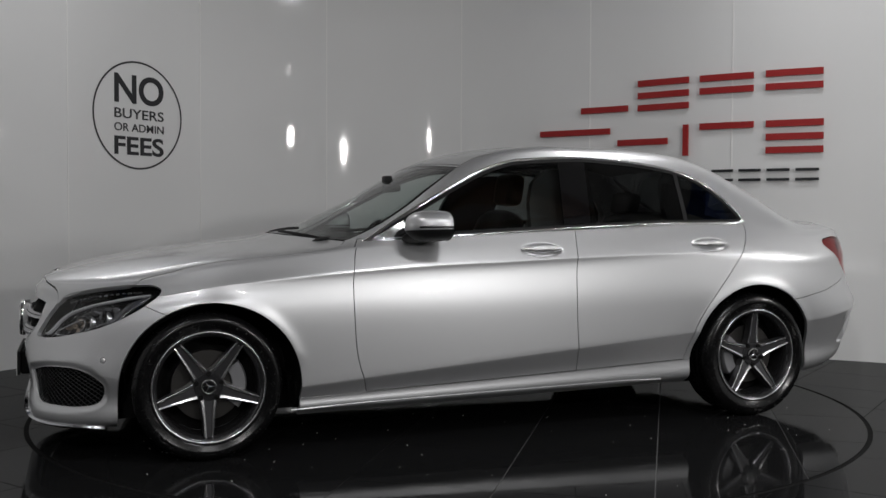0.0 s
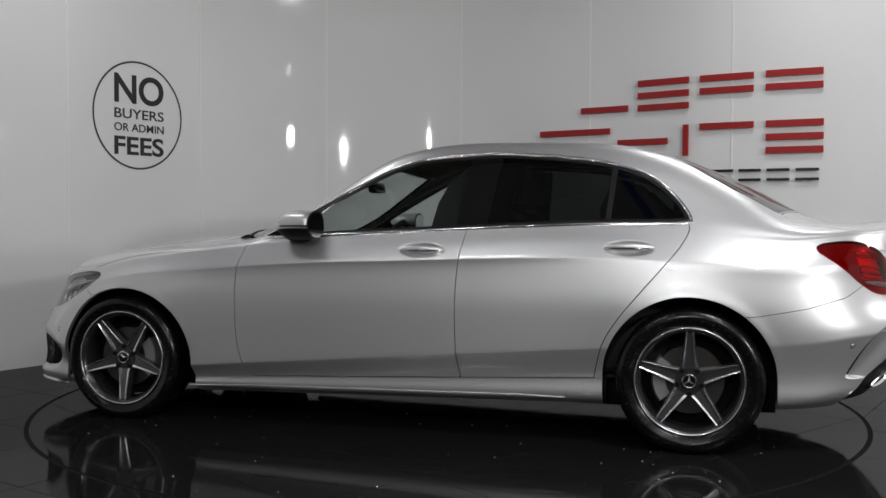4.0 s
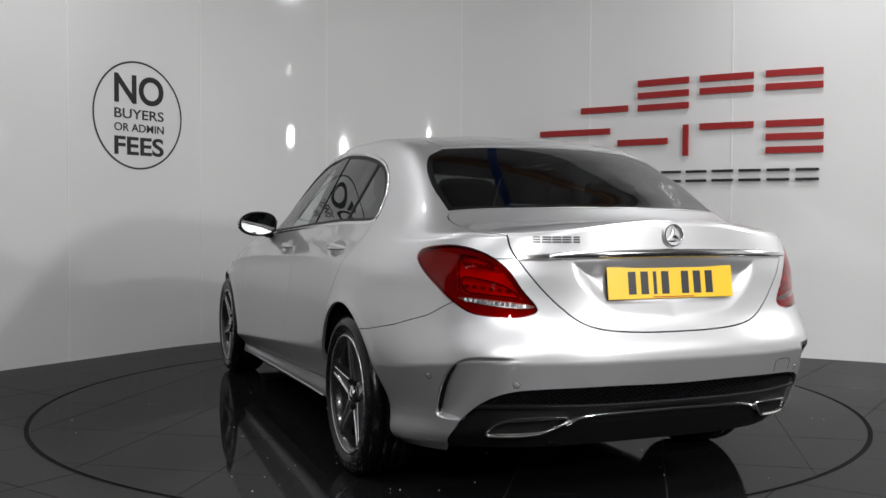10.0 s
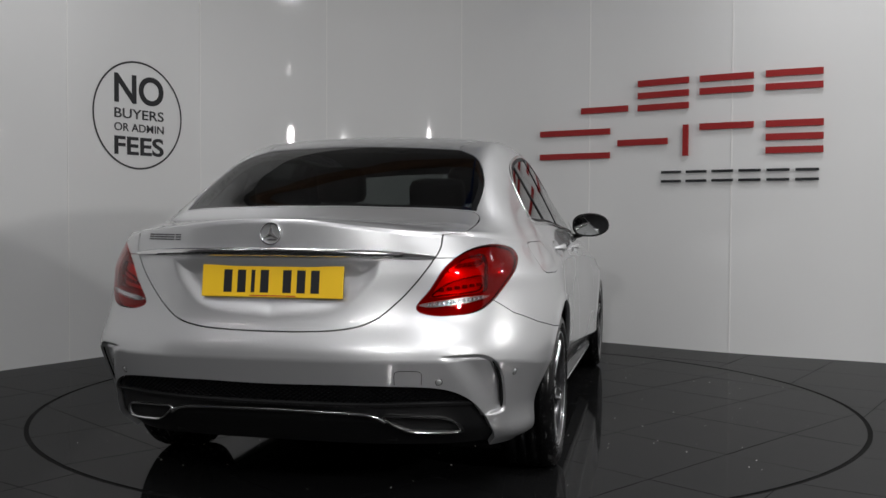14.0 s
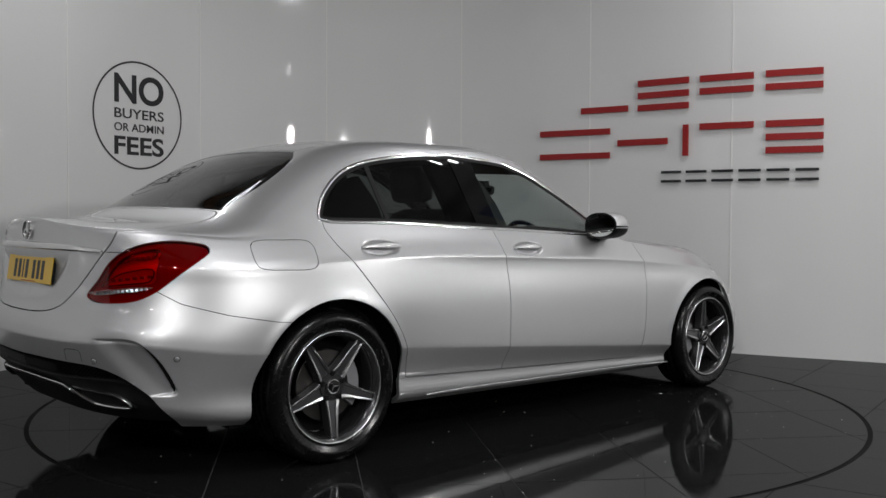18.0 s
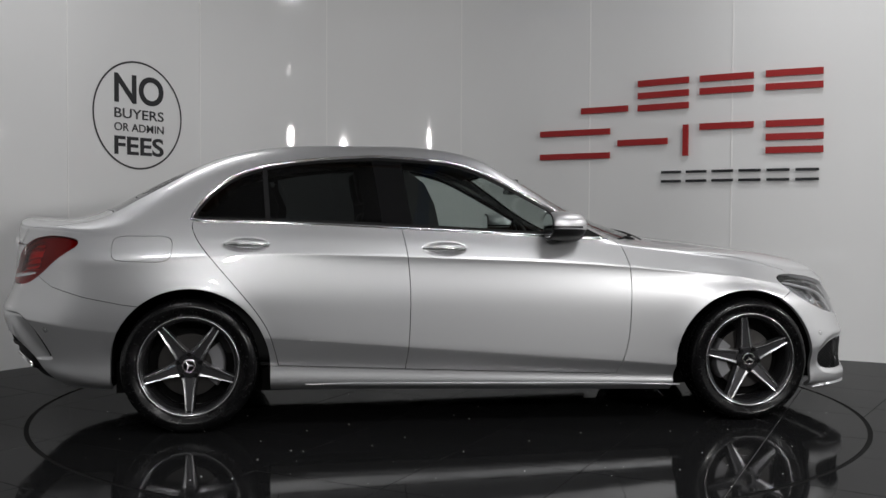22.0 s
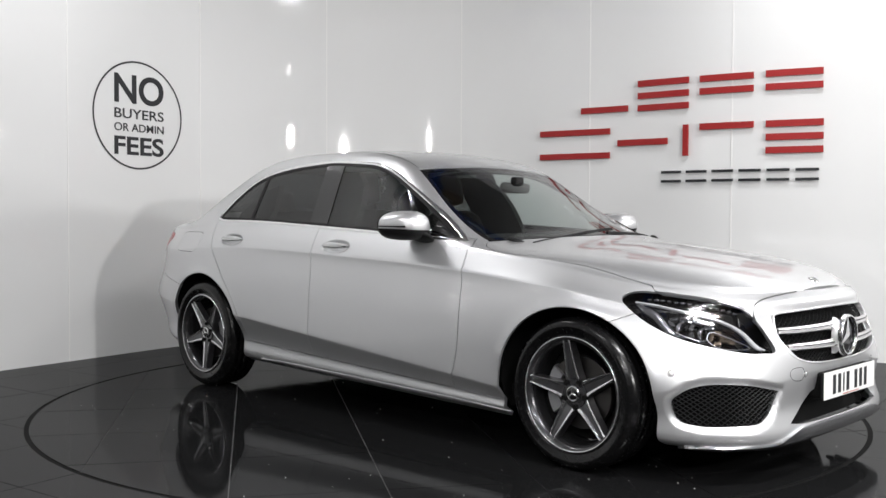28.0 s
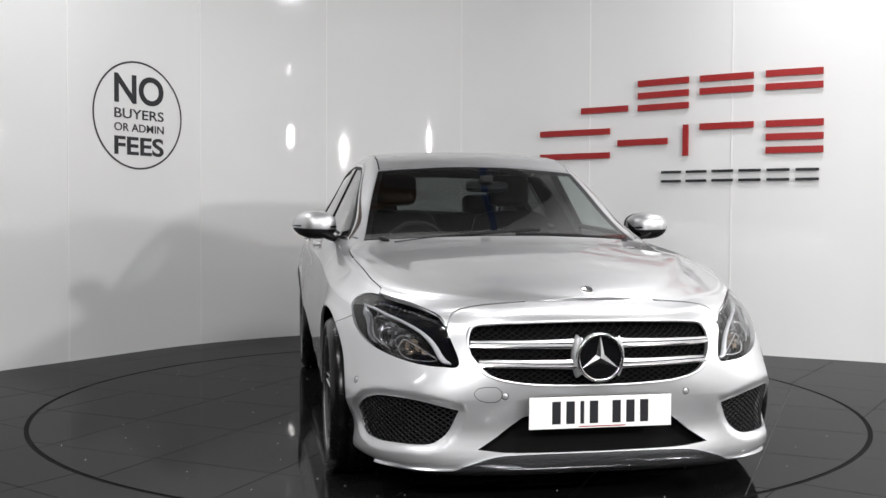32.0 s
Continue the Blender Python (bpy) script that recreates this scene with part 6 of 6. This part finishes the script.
def bars(cells, mat, t):
    for c0, c1, z0, z1, kind in cells:
        zm = (z0 + z1) / 2
        rows = {"three": (z1 - t / 2, zm, z0 + t / 2), "two": (z1 - t / 2, zm), "top": (z1 - t / 2,), "low": (z0 + t / 2,), "mid": (zm,), "ends": (z1 - t / 2, z0 + t / 2)}.get(kind)
        if rows:
            for z in rows:
                n = 6
                pts = [(c0 + (c1 - c0) * k / n, z - t / 2) for k in range(n + 1)] + [(c1 - (c1 - c0) * k / n, z + t / 2) for k in range(n + 1)]
                wall_bar("bar", pts, mat, dealer)
        else:
            wall_bar("bar", [(c0, z0), (c1, z0), (c1, z1), (c0, z1)], mat, dealer)


bars([(10.697, 11.121, 1.935, 2.182, "low"), (11.211, 11.645, 1.929, 2.178, "three"), (11.735, 12.150, 1.928, 2.176, "two"), (12.239, 12.648, 1.928, 2.180, "two")], RED, 0.050)
bars([(10.32, 10.96, 1.554, 1.804, "ends"), (11.032, 11.47, 1.550, 1.802, "mid"), (11.601, 11.645, 1.552, 1.799, "post"), (11.738, 12.154, 1.548, 1.800, "top"), (12.244, 12.655, 1.549, 1.800, "three")], RED, 0.050)
bars([(11.422 + 0.208 * k, 11.422 + 0.208 * k + 0.165, 1.341, 1.434, "ends") for k in range(6)], INK, 0.020)
# ---- floor tiles, 0.6 m, on the turntable and round it
TILE_STEP = 0.600


def tile_skin(i, j, off_u, off_v, turn, gap, cells):
    """A square tile of the grid as a skin, in the grid's own turn."""
    u = np.linspace(off_u + i * TILE_STEP + gap, off_u + (i + 1) * TILE_STEP - gap, cells + 1)
    v = np.linspace(off_v + j * TILE_STEP + gap, off_v + (j + 1) * TILE_STEP - gap, cells + 1)
    U, Vv = np.meshgrid(u, v, indexing="ij")
    c, s = math.cos(turn), math.sin(turn)
    A = np.zeros((U.size, 8))
    A[:, 0], A[:, 1], A[:, 5] = (c * U - s * Vv).ravel(), (s * U + c * Vv).ravel(), 1
    n = cells + 1
    F = [(a * n + b, (a + 1) * n + b, (a + 1) * n + b + 1, a * n + b + 1) for a in range(cells) for b in range(cells)]
    return Skin(A, F)


rng = random.Random(5)
TURN_GRID, DISC = radians(56.0), RADIUS - 0.011


def lay(sk, parent):
    ob = skin_object("tile", sk, TILE, parent, 0.005)
    mid = sk.A[:, :3].mean(0)
    ob.data.transform(Matrix.Translation(-Vector(mid)))
    ob.matrix_basis = Matrix.Translation((mid[0], mid[1], rng.uniform(-0.0004, 0.0))) @ Euler((rng.gauss(0, 0.0005), rng.gauss(0, 0.0005), 0)).to_matrix().to_4x4()
    return ob


V, F = [], []
n = 160
for k in range(n):
    a = 2 * math.pi * k / n
    for r, z in ((DISC - 0.001, -0.004), (DISC - 0.001, -0.03)):
        V.append((r * math.cos(a), r * math.sin(a), z))
F = [tuple(2 * k for k in range(n))] + [(2 * k, 2 * k + 1, (2 * k + 3) % (2 * n), (2 * k + 2) % (2 * n)) for k in range(n)]
link_mesh("deck", V, F, GROUT, turntable, False)
# dark joint round the turntable
V, F = [], []
for k in range(n):
    a = 2 * math.pi * k / n
    for r in (RADIUS - 0.0105, RADIUS + 0.0125):
        V.append((r * math.cos(a), r * math.sin(a), -0.0035))
F = [(2 * k, 2 * k + 1, (2 * k + 3) % (2 * n), (2 * k + 2) % (2 * n)) for k in range(n)]
link_mesh("edge_joint", V, F, DARK, turntable, False)
for i in range(-4, 4):
    for j in range(-4, 4):
        sk = tile_skin(i, j, 0.0, 0.0, TURN_GRID, 0.0021, 6)
        r = np.hypot(*sk.col("x", "y").T)
        if r.min() > DISC:
            continue
        if r.max() > DISC:
            sk = sk.fine(r - DISC, 0.12)
            r = np.hypot(*sk.col("x", "y").T)
            sk, _ = sk.cut(r - DISC)
        if sk.F:
            lay(sk, turntable)
HOLE = RADIUS + 0.013
far = None
c, s = math.cos(radians(55.8)), math.sin(radians(55.8))
for i in range(-26, 26):
    for j in range(-26, 26):
        # lines run at 55.8 degrees, 0.308 m off, and across them 0.08 m off
        u, v = -0.08 + (i + 0.5) * TILE_STEP, 0.308 + (j + 0.5) * TILE_STEP
        x, y = c * u - s * v, s * u + c * v
        if not (-7.0 < x < 8.0 and -14.0 < y < 4.0) or math.hypot(x, y) < HOLE - 0.43:
            continue
        close = -3.9 < x < 4.1 and -3.4 < y < 3.6
        sk = tile_skin(i, j, -0.08, 0.308, radians(55.8), 0.0021, 6 if math.hypot(x, y) < HOLE + 0.45 else 1)
        r = np.hypot(*sk.col("x", "y").T)
        if r.max() < HOLE:
            continue
        if r.min() < HOLE:
            sk = sk.fine(r - HOLE, 0.12)
            r = np.hypot(*sk.col("x", "y").T)
            _, sk = sk.cut(r - HOLE)
        if close:
            lay(sk, floor)
        else:
            far = sk if far is None else far.plus(sk)
tagged(skin_object("far_tiles", far, TILE, floor, 0), kind="stuff")

# dust specks on the turntable
V, F = [], []
for k in range(180):
    r, a, q = 2.15 * math.sqrt(rng.random()), rng.uniform(0, 6.283), rng.uniform(0.0012, 0.0034)
    b = len(V)
    x, y = r * math.cos(a), r * math.sin(a)
    V += [(x + q, y, 0.0004), (x, y + q, 0.0004), (x - q, y, 0.0004), (x, y - q, 0.0004), (x, y, q)]
    F += [(b, b + 1, b + 4), (b + 1, b + 2, b + 4), (b + 2, b + 3, b + 4), (b + 3, b, b + 4)]
tagged(link_mesh("dust_specks", V, F, PLATE_W, turntable, False), kind="stuff")


# ---- what moves: the turntable turns steadily, with the car on it
TURN = [(0, 201.09), (4, 165.59), (8, 130.29), (12, 95.14), (16, 60.12), (20, 25.21), (24, -9.64), (28, -44.44), (32, -79.24)]


def motions():
    walk(turntable, [(t, pose(0, 0, 0, 0, 0, a)) for t, a in TURN])
    walk(car, [(t, pose(0, 0, 0, 0, 0, a) @ pose(0.058, 0.1165, 0)) for t, a in TURN])


motions()
